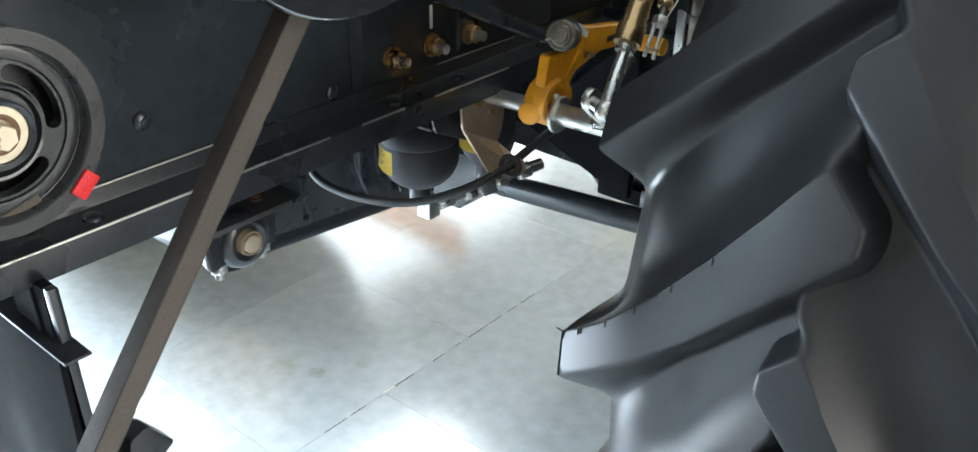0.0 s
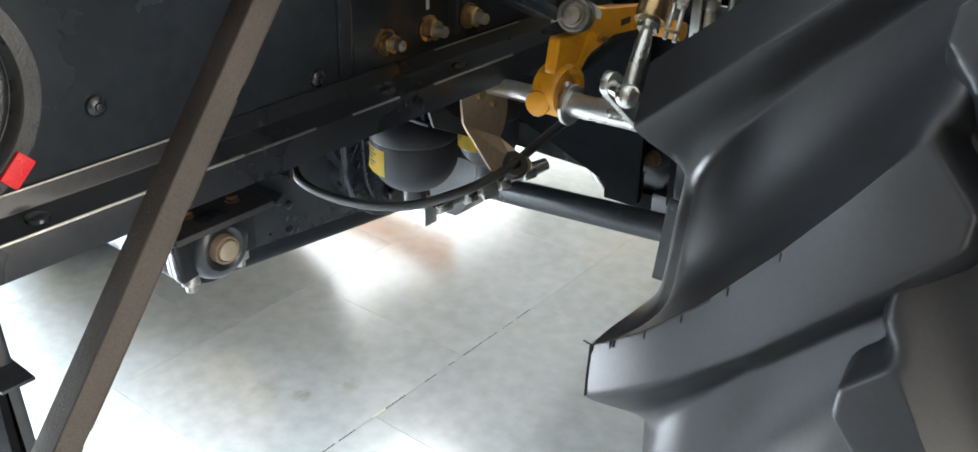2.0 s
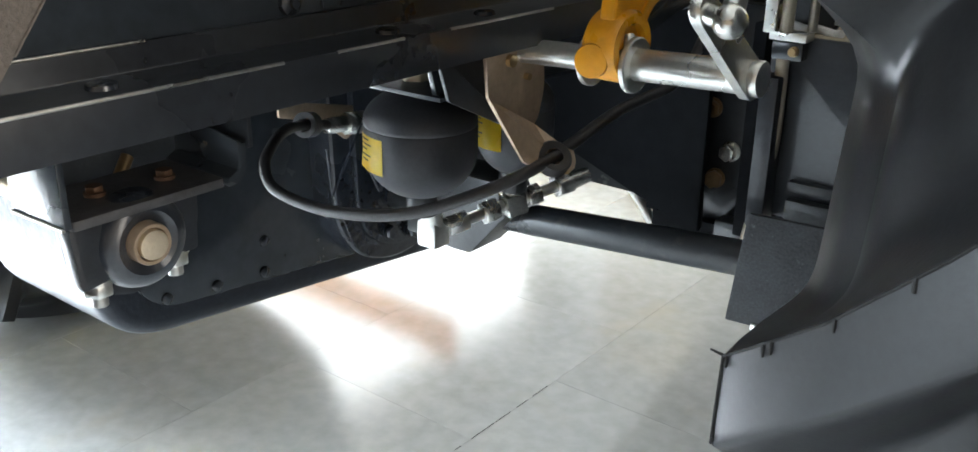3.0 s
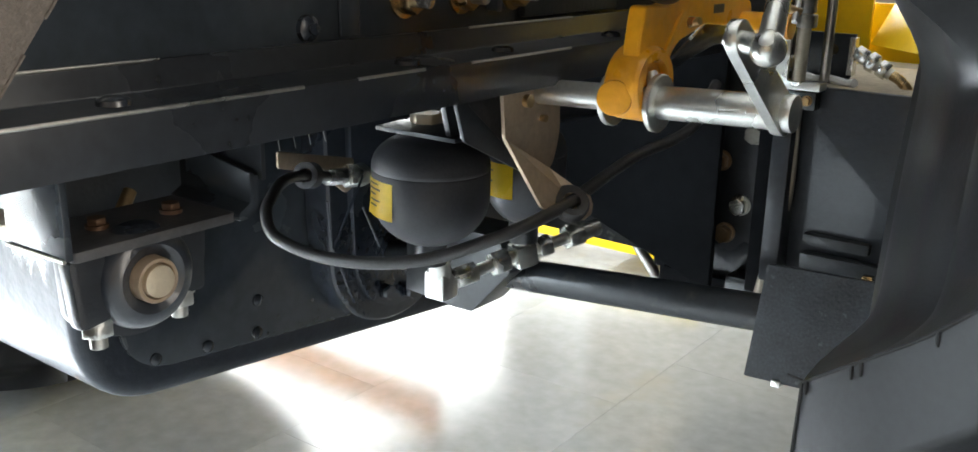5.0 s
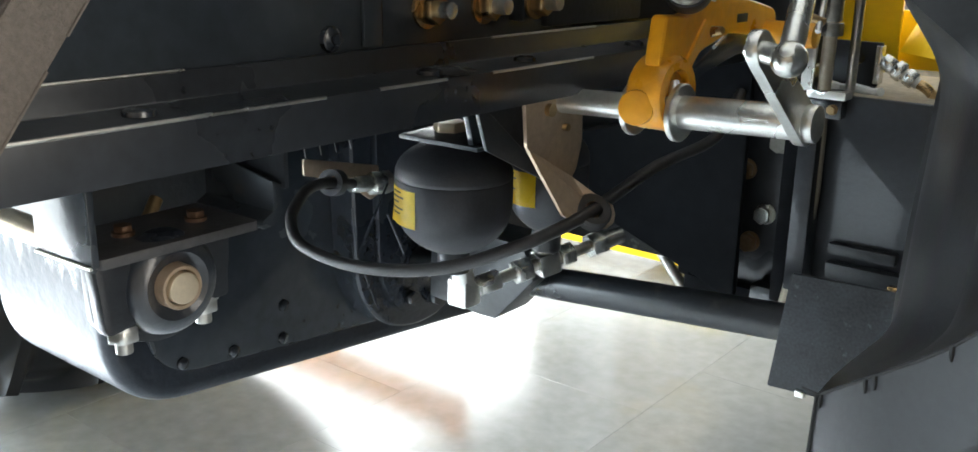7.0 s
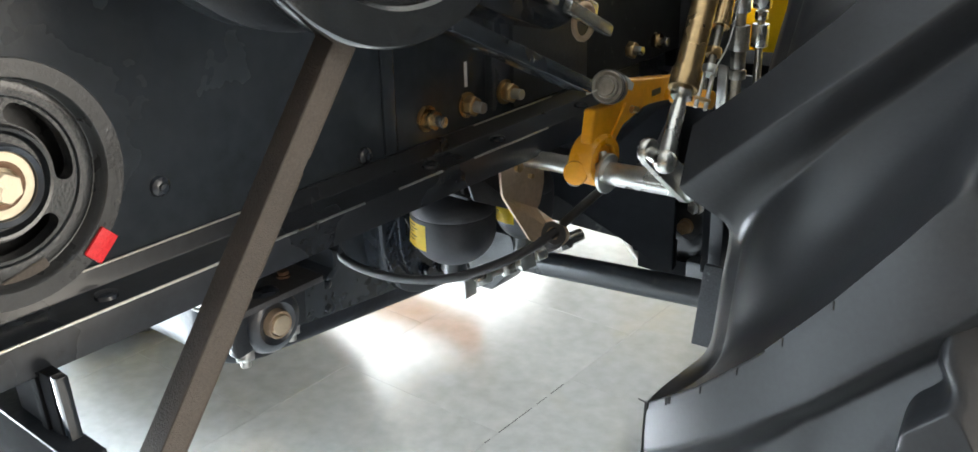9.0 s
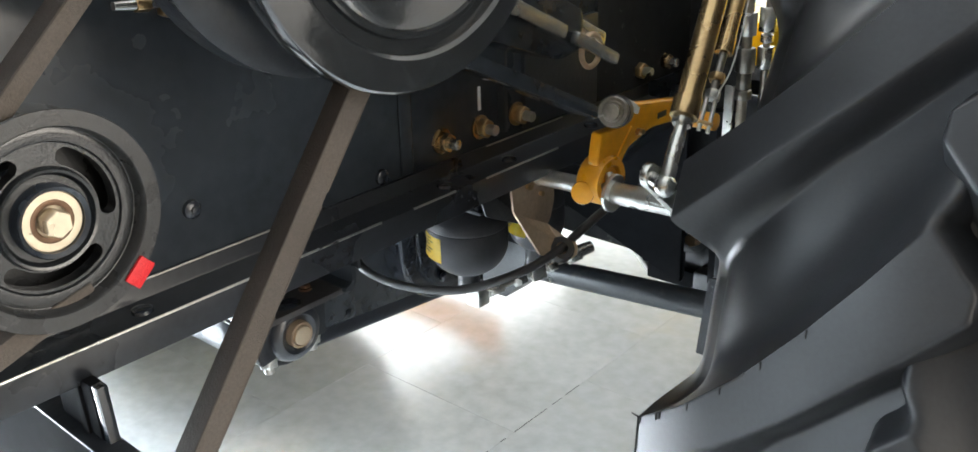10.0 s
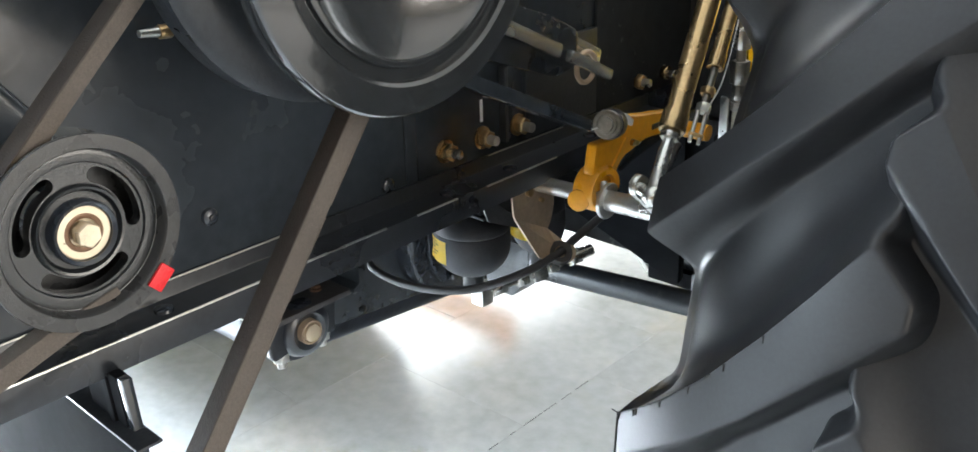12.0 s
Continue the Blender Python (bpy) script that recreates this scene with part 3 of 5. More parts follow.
# matt plate, added to keep the yellow sheet's reflection off the panel
part("matt_plate", block(PX, PX + 0.005, 1.240, 1.499, 1.060, 1.59, 0.001), GRIME, chassis, "dull black plate behind the rear bolts")
part("plate_joint", block(PX, PX + 0.008, 1.075, 1.238, 1.062, 1.19, 0.003), SATIN, chassis)

# ---------------------------------------------------------------- belt drive
SP = Vector((-0.541, 0.377, 1.202))
pulley = thing("idler_pulley", SP, "black cast iron idler pulley with three slots", "pulley")
X = Vector((1, 0, 0))
part("rim", lathe([(-0.046, 0.030), (-0.046, 0.0715), (-0.043, 0.0730), (-0.034, 0.066), (-0.016, 0.066), (-0.006, 0.0752), (-0.0015, 0.0765), (0.0, 0.0758), (0.0, 0.0652), (-0.0015, 0.0640), (-0.012, 0.0625), (-0.013, 0.060)], SP, SP + X, 72), RIMFACE, pulley, "rubbed dark grey pulley rim")


def slotted_web():
    """Web of the pulley with three kidney-shaped slots."""
    bm = bmesh.new()
    loops = [[(r * math.cos(2 * math.pi * k / 64), r * math.sin(2 * math.pi * k / 64)) for k in range(64)] for r in (0.024, 0.0625)]
    for centre, span in ((29, 34), (148, 33), (268, 41)):
        mid, half = 0.0435, 0.0062
        loop = [((mid + half) * math.cos(radians(centre + t)), (mid + half) * math.sin(radians(centre + t))) for t in np.linspace(-span, span, 15)]
        for sign in (1, -1):
            c = Vector((mid * math.cos(radians(centre + sign * span)), mid * math.sin(radians(centre + sign * span))))
            if sign == 1:
                loop += [(c.x + half * math.cos(radians(centre + span + t)), c.y + half * math.sin(radians(centre + span + t))) for t in np.linspace(0, 180, 9)[1:-1]]
                loop += [((mid - half) * math.cos(radians(centre + t)), (mid - half) * math.sin(radians(centre + t))) for t in np.linspace(span, -span, 15)]
            else:
                loop += [(c.x + half * math.cos(radians(centre - span + t)), c.y + half * math.sin(radians(centre - span + t))) for t in np.linspace(180, 360, 9)[1:-1]]
        loops.append(loop)
    edges = []
    for loop in loops:
        vs = [bm.verts.new(SP + Vector((-0.014, y, z))) for y, z in loop]
        edges += [bm.edges.new((vs[k], vs[(k + 1) % len(vs)])) for k in range(len(vs))]
    bmesh.ops.triangle_fill(bm, use_beauty=True, use_dissolve=False, edges=edges, normal=(1, 0, 0))
    bmesh.ops.recalc_face_normals(bm, faces=bm.faces)
    ext = bmesh.ops.extrude_face_region(bm, geom=list(bm.faces))
    bmesh.ops.translate(bm, verts=[v for v in ext["geom"] if isinstance(v, bmesh.types.BMVert)], vec=(-0.011, 0, 0))
    bmesh.ops.recalc_face_normals(bm, faces=bm.faces)
    return bm


part("web", slotted_web(), PITTED, pulley, "pitted glossy black web with three curved slots")
part("web_ring", lathe([(-0.014, 0.0300), (-0.0100, 0.0325), (-0.0095, 0.0345), (-0.014, 0.0362)], SP, SP + X, 56), PITTED, pulley)
part("web_ring", lathe([(-0.014, 0.0518), (-0.0122, 0.0530), (-0.0116, 0.0590), (-0.0124, 0.0625)], SP, SP + X, 64), PITTED, pulley)
part("hub", lathe([(-0.05, 0.0255), (-0.004, 0.0255), (-0.002, 0.0245), (-0.004, 0.0215), (-0.012, 0.021)], SP, SP + X, 40), CAST, pulley)
washer = part("washer", lathe([(-0.012, 0.0), (-0.012, 0.021), (-0.0075, 0.0215), (-0.0065, 0.0205), (-0.0065, 0.012), (-0.012, 0.0115)], SP, SP + X, 40), CREAM, pulley, "cream plated thick washer")
part("bolt_head", hexagon(SP + X * -0.008, SP + X * 0.003, 0.0172), CREAM, washer)
part("bolt_washer", lathe([(-0.0065, 0.0112), (-0.0058, 0.0135), (-0.0062, 0.0150), (-0.0066, 0.0152)], SP, SP + X, 36), BROWNED, washer, "dull brown inner washer")
tape = bmesh.new()
bmesh.ops.create_cube(tape, size=1, matrix=Matrix.Translation(SP + Vector((0.0015, 0.0500, -0.0535))) @ Matrix.Rotation(radians(-46), 4, "X") @ Matrix.Diagonal((0.003, 0.0135, 0.021, 1)))
part("red_tape", bevelled(tape, 0.0012), RED, pulley, "scrap of rough red tape on the rim")
part("shaft", rod(SP + X * -0.17, SP + X * -0.045, 0.0125), STEEL, pulley)
arm_bm = prism(rounded([(0.345, 1.17), (0.41, 1.17), (0.43, 1.24), (0.20, 1.55), (0.10, 1.55)], 0.03), "x", PX + 0.015, PX + 0.045, 0.012, 5)
part("idler_arm", arm_bm, BLACK, pulley, "glossy black swinging arm behind the pulley")

LP = Vector((-0.45, 0.640, 1.405))
big = thing("drive_pulley", LP, "large glossy black two-groove drive pulley with a dished face", "pulley")
part("rim", lathe([(-0.030, 0.10), (-0.030, 0.150), (-0.026, 0.157), (-0.020, 0.1585), (-0.009, 0.1578), (-0.0055, 0.1555), (0.0, 0.133), (0.0, 0.131), (-0.003, 0.128), (-0.008, 0.1275), (-0.008, 0.117), (-0.004, 0.1155), (-0.003, 0.1135), (-0.003, 0.1105), (-0.006, 0.109)], LP, LP + X, 96), ENAMEL, big)
part("dish", lathe([(-0.006, 0.109), (-0.012, 0.100), (-0.0225, 0.075), (-0.0275, 0.060), (-0.026, 0.056), (-0.012, 0.052), (-0.010, 0.046), (-0.010, 0.0)], LP, LP + X, 80), ENAMEL, big)
part("rear_rim", lathe([(-0.070, 0.05), (-0.030, 0.10), (-0.056, 0.104), (-0.060, 0.150), (-0.066, 0.158), (-0.090, 0.158), (-0.096, 0.152), (-0.100, 0.10), (-0.100, 0.0)][2:], LP + Vector((0, -0.035, 0.012)), LP + Vector((1, -0.035, 0.012)), 80), DEEP, big)
part("belt_sheave", rod(LP + X * -0.060, LP + X * -0.026, 0.045, seg=48), CAST, big)
part("shaft", rod(LP + X * -0.26, LP + X * 0.012, 0.020), STEEL, big)


def belt_strip(points, wide, thick, closed=False):
    """V-belt along points in a plane of constant x: trapezoid section, wide face outside."""
    bm = bmesh.new()
    rings = []
    n = len(points)
    for k, p in enumerate(points):
        a, b = Vector(points[max(k - 1, 0)]), Vector(points[min(k + 1, n - 1)])
        d = (b - a).normalized()
        out = d.cross(X).normalized()
        p = Vector(p)
        sec = [(-wide / 2, 0), (wide / 2, 0), (wide / 2 * 0.97, 0.0022), (wide / 2 * 0.80, thick), (-wide / 2 * 0.80, thick), (-wide / 2 * 0.97, 0.0022)]
        rings.append([bm.verts.new(p + X * u - out * v) for u, v in sec])
    for a, b in zip(rings, rings[1:]):
        for i in range(6):
            bm.faces.new((a[i], a[(i + 1) % 6], b[(i + 1) % 6], b[i]))
    bm.faces.new(rings[0]), bm.faces.new(rings[-1][::-1])
    bmesh.ops.recalc_face_normals(bm, faces=bm.faces)
    return bevelled(bm, 0.0012, 2, 25)


BX = -0.502
belt = thing("drive_belt", (BX, 0.30, 0.87), "thick grey-brown fabric-covered rubber V-belt, taut", "belt")
STRAND = ((0.632, 1.3005), (0.601, 1.2600), (0.431, 1.035), (0.298, 0.860))
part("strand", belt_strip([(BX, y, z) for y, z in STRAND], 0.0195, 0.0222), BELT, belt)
# back made darker than the flanks by its colour
part("cover", belt_strip([(BX, y - 0.0008, z + 0.0007) for y, z in STRAND], 0.0199, 0.0030), BELT_BACK, belt, "dark brown strip over the belt back")
# broken thin lines added where the belt edge has a pale highlight
for y0, y1 in ((0.33, 0.392), (0.399, 0.487), (0.495, 0.542), (0.549, 0.625)):
    ends = [(BX + 0.0079, y + 0.0172, 1.035 + (y - 0.431) * 1.3200 - 0.0134) for y in (y0, y1)]
    part("frayed_edge", rod(ends[0], ends[1], 0.0006, seg=6), BELT, belt, "thin line on the belt edge, added for its highlight")

belt2 = thing("idler_belt", (SP.x - 0.024, 0.30, 1.10), "grey-brown fabric-covered V-belt wrapped over the idler pulley", "belt")
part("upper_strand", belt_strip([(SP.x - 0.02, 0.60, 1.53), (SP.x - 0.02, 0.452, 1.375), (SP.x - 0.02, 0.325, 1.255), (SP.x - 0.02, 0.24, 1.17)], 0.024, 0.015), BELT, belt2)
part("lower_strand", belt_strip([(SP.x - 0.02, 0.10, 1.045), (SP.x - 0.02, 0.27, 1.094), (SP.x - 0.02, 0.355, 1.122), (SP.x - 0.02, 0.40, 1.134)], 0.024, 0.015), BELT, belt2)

part("upper_cover", belt_strip([(SP.x - 0.02, y - 0.0008, z + 0.0007) for y, z in ((0.60, 1.53), (0.452, 1.375), (0.325, 1.255), (0.24, 1.17))], 0.0244, 0.0030), BELT_BACK, belt2, "dark brown strip over the belt back")

# ---------------------------------------------------------------- tensioner above the sill
tens = thing("belt_tensioner", (-0.6, 0.95, 1.2), "black belt tensioner block with plated steel bars and a split ring", "tensioner")
part("block", prism(rounded([(0.80, 1.325), (0.98, 1.262), (1.035, 1.235), (1.03, 1.190), (0.99, 1.185), (0.80, 1.255)], 0.012), "x", -0.66, -0.585, 0.004), BLACK, tens)
part("bar", prism(rounded([(0.80, 1.317), (0.992, 1.226), (0.985, 1.211), (0.80, 1.299)], 0.0072), "x", -0.583, -0.575, 0.002), ZINC, tens)
part("bar", prism(rounded([(1.008, 1.217), (1.092, 1.176), (1.086, 1.163), (1.003, 1.203)], 0.005), "x", -0.583, -0.572, 0.002), ZINC, tens)
part("cap", prism(rounded([(1.015, 1.240), (1.105, 1.196), (1.100, 1.176), (1.015, 1.220)], 0.006), "x", -0.66, -0.60, 0.004), ZINC, tens)
part("split_ring", pipe([(-0.59, 1.056 + 0.019 * math.cos(a), 1.184 + 0.019 * math.sin(a)) for a in [k * 2 * math.pi / 12 for k in range(13)]], 0.0034, 10, 4), TANZINC, tens)
part("strap", prism([(0.80, 1.238), (1.03, 1.128), (1.03, 1.112), (0.80, 1.220)], "x", -0.600, -0.560, 0.002), BLACK, tens, "black flat strap below the block")
part("mount", block(-0.712, -0.66, 0.84, 0.98, 1.20, 1.30, 0.004), BLACK, tens)

feed = thing("grease_line", (-0.69, 0.55, 1.305), "thin black grease line with a brass union on the side panel", "pipe")
part("tube", pipe([(-0.694, 0.70, 1.296), (-0.692, 0.60, 1.301), (-0.692, 0.555, 1.304)], 0.0045, 10, 6), HOSE, feed)
part("union_nut", hexagon((-0.692, 0.556, 1.304), (-0.692, 0.543, 1.305), 0.012), GOLDZINC, feed)
part("ferrule", rod((-0.692, 0.543, 1.305), (-0.692, 0.524, 1.3065), 0.0048, 0.0036, 14), ZINC, feed)
part("clip_bolt", hexagon((-0.712, 0.580, 1.293), (-0.702, 0.580, 1.293), 0.011), GOLDZINC, feed)

# ---------------------------------------------------------------- elevator boot and its bearing
boot = thing("elevator_boot", (-1.3, 1.2, 0.57), "glossy black folded steel elevator boot with a rounded lower end", "conveyor housing")
BOOT_X = -1.180
profile = rounded([(0.885, 1.03), (0.893, 0.583), (1.75, 0.499), (1.75, 1.03)], [0, 0.105, 0, 0], 14)
part("shell", prism(profile, "x", -1.445, BOOT_X, 0.022, 4), NOSE, boot, "black sheet shell, its nose dulled below a streaky edge")
inner = rounded([(0.936, 1.03), (0.940, 0.619), (1.60, 0.554), (1.60, 1.03)], [0, 0.075, 0, 0], 14)
part("side_plate", prism(inner, "x", BOOT_X + 0.0005, BOOT_X + 0.007, 0.003), BLACK, boot)
for y, z in ((0.985, 0.628), (1.062, 0.619), (1.142, 0.612), (1.145, 0.658)):
    part("rivet", lathe([(0, 0.0085), (0.002, 0.008), (0.0035, 0.005), (0.004, 0)], (BOOT_X + 0.007, y, z), (0, y, z), 16), BLACK, boot)

bracket = thing("bearing_bracket", (-0.74, 0.7, 0.94), "black folded steel bracket hanging under the sill, holding the bearing", "bracket")
part("shelf", prism(rounded([(-0.800, 0.641), (-0.728, 0.645), (-0.728, 0.766), (-0.800, 0.772)], 0.004), "z", 0.938, 0.945, 0.001), DUSTY, bracket)
part("front_cheek", prism([(-0.795, 0.939), (-0.727, 0.941), (-0.727, 1.03), (-0.795, 1.03)], "y", 0.639, 0.644, 0.001), BLACK, bracket, "black cheek with a bright lower edge")
# thin plated rod makes the lower edge bright
part("worn_edge", rod((-0.794, 0.6385, 0.9392), (-0.728, 0.6385, 0.9412), 0.0013, seg=8), ZINC, bracket, "thin bright metal line along the edge")
part("rear_web", prism(rounded([(-0.800, 0.940), (-0.730, 0.940), (-0.721, 0.952), (-0.721, 0.972), (-0.760, 0.978), (-0.784, 0.986), (-0.784, 1.03), (-0.800, 1.03)], [0, 0.004, 0.006, 0.003, 0.01, 0.004, 0, 0]), "y", 0.774, 0.778, 0.001), BLACK, bracket)
part("rear_plate", block(-0.790, -0.718, 0.782, 0.786, 0.966, 1.03, 0.001), DEEP, bracket)
part("shelf_lip", prism(rounded([(0.764, 0.939), (0.776, 0.941), (0.782, 0.950), (0.782, 0.970), (0.778, 0.970), (0.776, 0.952), (0.764, 0.945)], 0.003), "x", -0.800, -0.722, 0.0006), BLACK, bracket)
part("spacer", rod((-0.806, 0.727, 0.938), (-0.811, 0.739, 0.951), 0.0050, seg=18), GOLDZINC, bracket, "yellow plated spacer tube")
part("back_web", block(-0.835, -0.828, 0.66, 0.80, 0.93, 1.03, 0.001), SATIN, bracket)
hex_head(bracket, (-0.766, 0.684, 0.945), (0, 0, 1), 0.0115, "bolt", BROWNED, 0.38)
hex_head(bracket, (-0.761, 0.737, 0.945), (0, 0, 1), 0.0115, "bolt", BROWNED, 0.38)

bearing = thing("flange_bearing", (-0.745, 0.70, 0.90), "black cast bearing housing with a plated shaft end", "bearing")
house = rounded([(0.648, 0.937), (0.756, 0.937), (0.754, 0.905), (0.735, 0.880), (0.700, 0.868), (0.672, 0.876), (0.650, 0.893)], [0.004, 0.004, 0.012, 0.02, 0.03, 0.02, 0.006], 6)
part("housing", prism(house, "x", -0.762, -0.748, 0.004), DEEP, bearing)
part("bolt_leg", prism(rounded([(0.646, 0.937), (0.672, 0.937), (0.674, 0.892), (0.650, 0.888)], 0.006), "x", -0.753, -0.738, 0.004), DEEP, bearing)
part("bolt_leg", prism(rounded([(0.726, 0.937), (0.750, 0.937), (0.748, 0.890), (0.728, 0.891)], 0.006), "x", -0.757, -0.742, 0.004), DEEP, bearing)
part("collar", lathe([(0, 0.036), (0.010, 0.036), (0.016, 0.034), (0.020, 0.0305), (0.022, 0.0235), (0.018, 0.0160)], (-0.753, 0.700, 0.913), (0, 0.700, 0.913), 56), CAST, bearing)
race = part("inner_ring", lathe([(0, 0.0155), (0.027, 0.0155), (0.0285, 0.0148), (0.0285, 0.0126), (0.027, 0.0118), (0.012, 0.0118)], (-0.755, 0.700, 0.913), (0, 0.700, 0.913), 48), TANZINC, bearing, "tan plated inner ring")
part("shaft_end", rod((-1.18, 0.700, 0.913), (-0.7240, 0.700, 0.913), 0.0110, seg=40, bev=0.0012), CREAM, race)
for y, x, z in ((0.669, -0.752, 0.8885), (0.733, -0.754, 0.8905)):
    nut = part("nut", hexagon((x, y, z), (x, y, z - 0.010), 0.019), ZINC, bearing)
    part("washer", rod((x, y, z - 0.001), (x, y, z + 0.0022), 0.0115, seg=24), ZINC, nut)
    part("bolt_end", rod((x, y, z - 0.008), (x, y, z - 0.019), 0.0058, seg=18, bev=0.001), STEEL, nut)

# second housing further along the boot
boss = thing("gearbox_boss", (-1.13, 1.34, 0.577), "black cast drive boss with a rounded bolted lower flange", "gearbox")
part("flange", prism(rounded([(1.225, 1.0), (1.238, 0.66), (1.285, 0.598), (1.345, 0.576), (1.42, 0.580), (1.48, 0.63), (1.48, 1.0)], [0, 0.03, 0.04, 0.04, 0.04, 0.04, 0], 6), "x", -1.175, -1.125, 0.008, 3), CAST, boss)
part("flange_face", prism(rounded([(1.262, 0.98), (1.270, 0.675), (1.300, 0.622), (1.35, 0.602), (1.41, 0.607), (1.45, 0.65), (1.45, 0.98)], [0, 0.03, 0.03, 0.03, 0.03, 0.03, 0], 5), "x", -1.125, -1.112, 0.004), CAST, boss)
for y, z in ((1.325, 0.635), (1.375, 0.622), (1.43, 0.64)):
    hex_head(boss, (-1.112, y, z), (1, 0, 0), 0.020, "bolt", CAST)
for y0, z0, y1, z1 in ((1.112, 0.832, 1.118, 0.772), (1.172, 0.852, 1.119, 0.772), (1.171, 0.812, 1.199, 0.756), (1.119, 0.772, 1.15, 0.70)):
    part("stiffening_rib", rod((-1.0, y0, z0), (-1.0, y1, z1), 0.0014, seg=8), CAST, boss)


# ---------------------------------------------------------------- accumulators
ACC = Vector((-0.792, 1.051, 0.897))


def accumulator(c, name_label, lift=0.003, r=0.0575, wrap=46):
    a = thing("hydraulic_accumulator", c + Vector((0, 0, -0.066)), name_label, "accumulator", "pair of hydraulic accumulators")
    prof = [(-0.058, 0.0)]
    for k in range(1, 12):
        t = radians(90 * k / 11)
        prof.append((-0.008 - 0.050 * math.cos(t), r * math.sin(t)))
    prof += [(0.017, r), (0.0185, r - 0.0010), (0.020, r)]
    for k in range(0, 11):
        t = radians(90 * k / 11)
        prof.append((0.022 + 0.034 * math.sin(t), r * math.cos(t)))
    prof.append((0.056, 0.0))
    part("vessel", lathe(prof, c, c + Vector((0, 0, 1)), 72), MATTE, a, "matt black domed pressure vessel")
    part("neck", rod(c + Vector((0, 0, -0.078)), c + Vector((0, 0, -0.050)), 0.016, seg=32, bev=0.001), SATIN, a)
    part("cap", hexagon(c + Vector((-0.006, 0, 0.056)), c + Vector((-0.006, 0, 0.072)), 0.028), CREAM, a, "cream plated hexagon plug")
    bm = bmesh.new()
    cols = []
    for k in range(13):
        t = radians(-134 + wrap * k / 12)
        cols.append([bm.verts.new(c + Vector(((r + 0.0006 + (0.0035 if (k < 2 and z < -0.02) else 0)) * math.cos(t), (r + 0.0006) * math.sin(t), z + lift))) for z in (-0.026, -0.010, 0.010)])
    for p, q in zip(cols, cols[1:]):
        for i in range(2):
            bm.faces.new((p[i], q[i], q[i + 1], p[i + 1]))
    bmesh.ops.solidify(bm, geom=bm.faces, thickness=0.0006)
    lab = part("label", bm, LABEL, a, "yellow foil label with lines of dark print")
    for z, w in ((0.006, 17), (0.001, 21), (-0.004, 13), (-0.010, 20), (-0.015, 15)):
        bm = bmesh.new()
        t0 = -124
        lo = [[bm.verts.new(c + Vector(((r + 0.0016) * math.cos(radians(t0 + w * k / 5)), (r + 0.0016) * math.sin(radians(t0 + w * k / 5)), z + lift + h))) for h in (0, 0.0016)] for k in range(6)]
        for p, q in zip(lo, lo[1:]):
            bm.faces.new((p[0], q[0], q[1], p[1]))
        part("print_bar", bm, INK, lab)
    return a


accumulator(ACC, "matt black hydraulic accumulator with a yellow label, hung under the sill")
accumulator(ACC + Vector((0.024, 0.125, -0.002)), "smaller matt black hydraulic accumulator with a yellow label", 0.004, 0.043, 62)

strap = thing("accumulator_bracket", (-0.79, 1.06, 0.957), "black flat steel strap clamping the accumulators under the sill", "bracket")
part("strap_bar", prism([(-0.822, 1.006), (-0.727, 1.006), (-0.700, 1.24), (-0.840, 1.24)], "z", 0.9555, 0.9595, 0.0008), DEEP, strap)
part("upright", prism([(1.012, 0.9595), (1.030, 0.9595), (1.012, 1.005), (0.998, 1.005)], "x", -0.742, -0.736, 0.0008), DEEP, strap)
part("tail", prism(rounded([(0.985, 1.008), (1.003, 0.959), (1.112, 0.907), (1.095, 0.937), (1.059, 0.976), (1.06, 1.008)], 0.003), "x", -0.717, -0.713, 0.001), DEEP, strap)

# ---------------------------------------------------------------- hose, its bracket and fittings
tan = thing("hose_support", (-0.69, 1.06, 0.9), "tan plated steel plate with a rubber grommet guiding the hose", "bracket")
part("plate", prism(rounded([(1.026, 1.01), (1.117, 1.005), (1.120, 0.955), (1.110, 0.924), (1.085, 0.912), (1.032, 0.960)], [0, 0.004, 0.01, 0.01, 0.01, 0.004]), "x", -0.695, -0.691, 0.0008), TANZINC, tan)
A, B, C, D, E, F = ((-0.690, 1.032, 0.960), (-0.690, 1.104, 0.922), (-0.660, 1.108, 0.906), (-0.652, 1.122, 0.889), (-0.655, 1.112, 0.876), (-0.668, 1.058, 0.898))


def bent_plate(points, thick):
    """A slightly twisted sheet, as thick as given."""
    bm = bmesh.new()
    c = bm.verts.new(sum((Vector(p) for p in points), Vector()) / len(points))
    vs = [bm.verts.new(p) for p in points]
    for k in range(len(vs)):
        bm.faces.new((c, vs[k], vs[(k + 1) % len(vs)]))
    bmesh.ops.recalc_face_normals(bm, faces=bm.faces)
    bmesh.ops.solidify(bm, geom=bm.faces, thickness=thick)
    return bm


part("tongue", bent_plate([A, B, C, (-0.654, 1.120, 0.898), D, (-0.652, 1.120, 0.881), E, (-0.660, 1.092, 0.879), F], 0.003), TANZINC, tan)
G = Vector((-0.660, 1.094, 0.895))
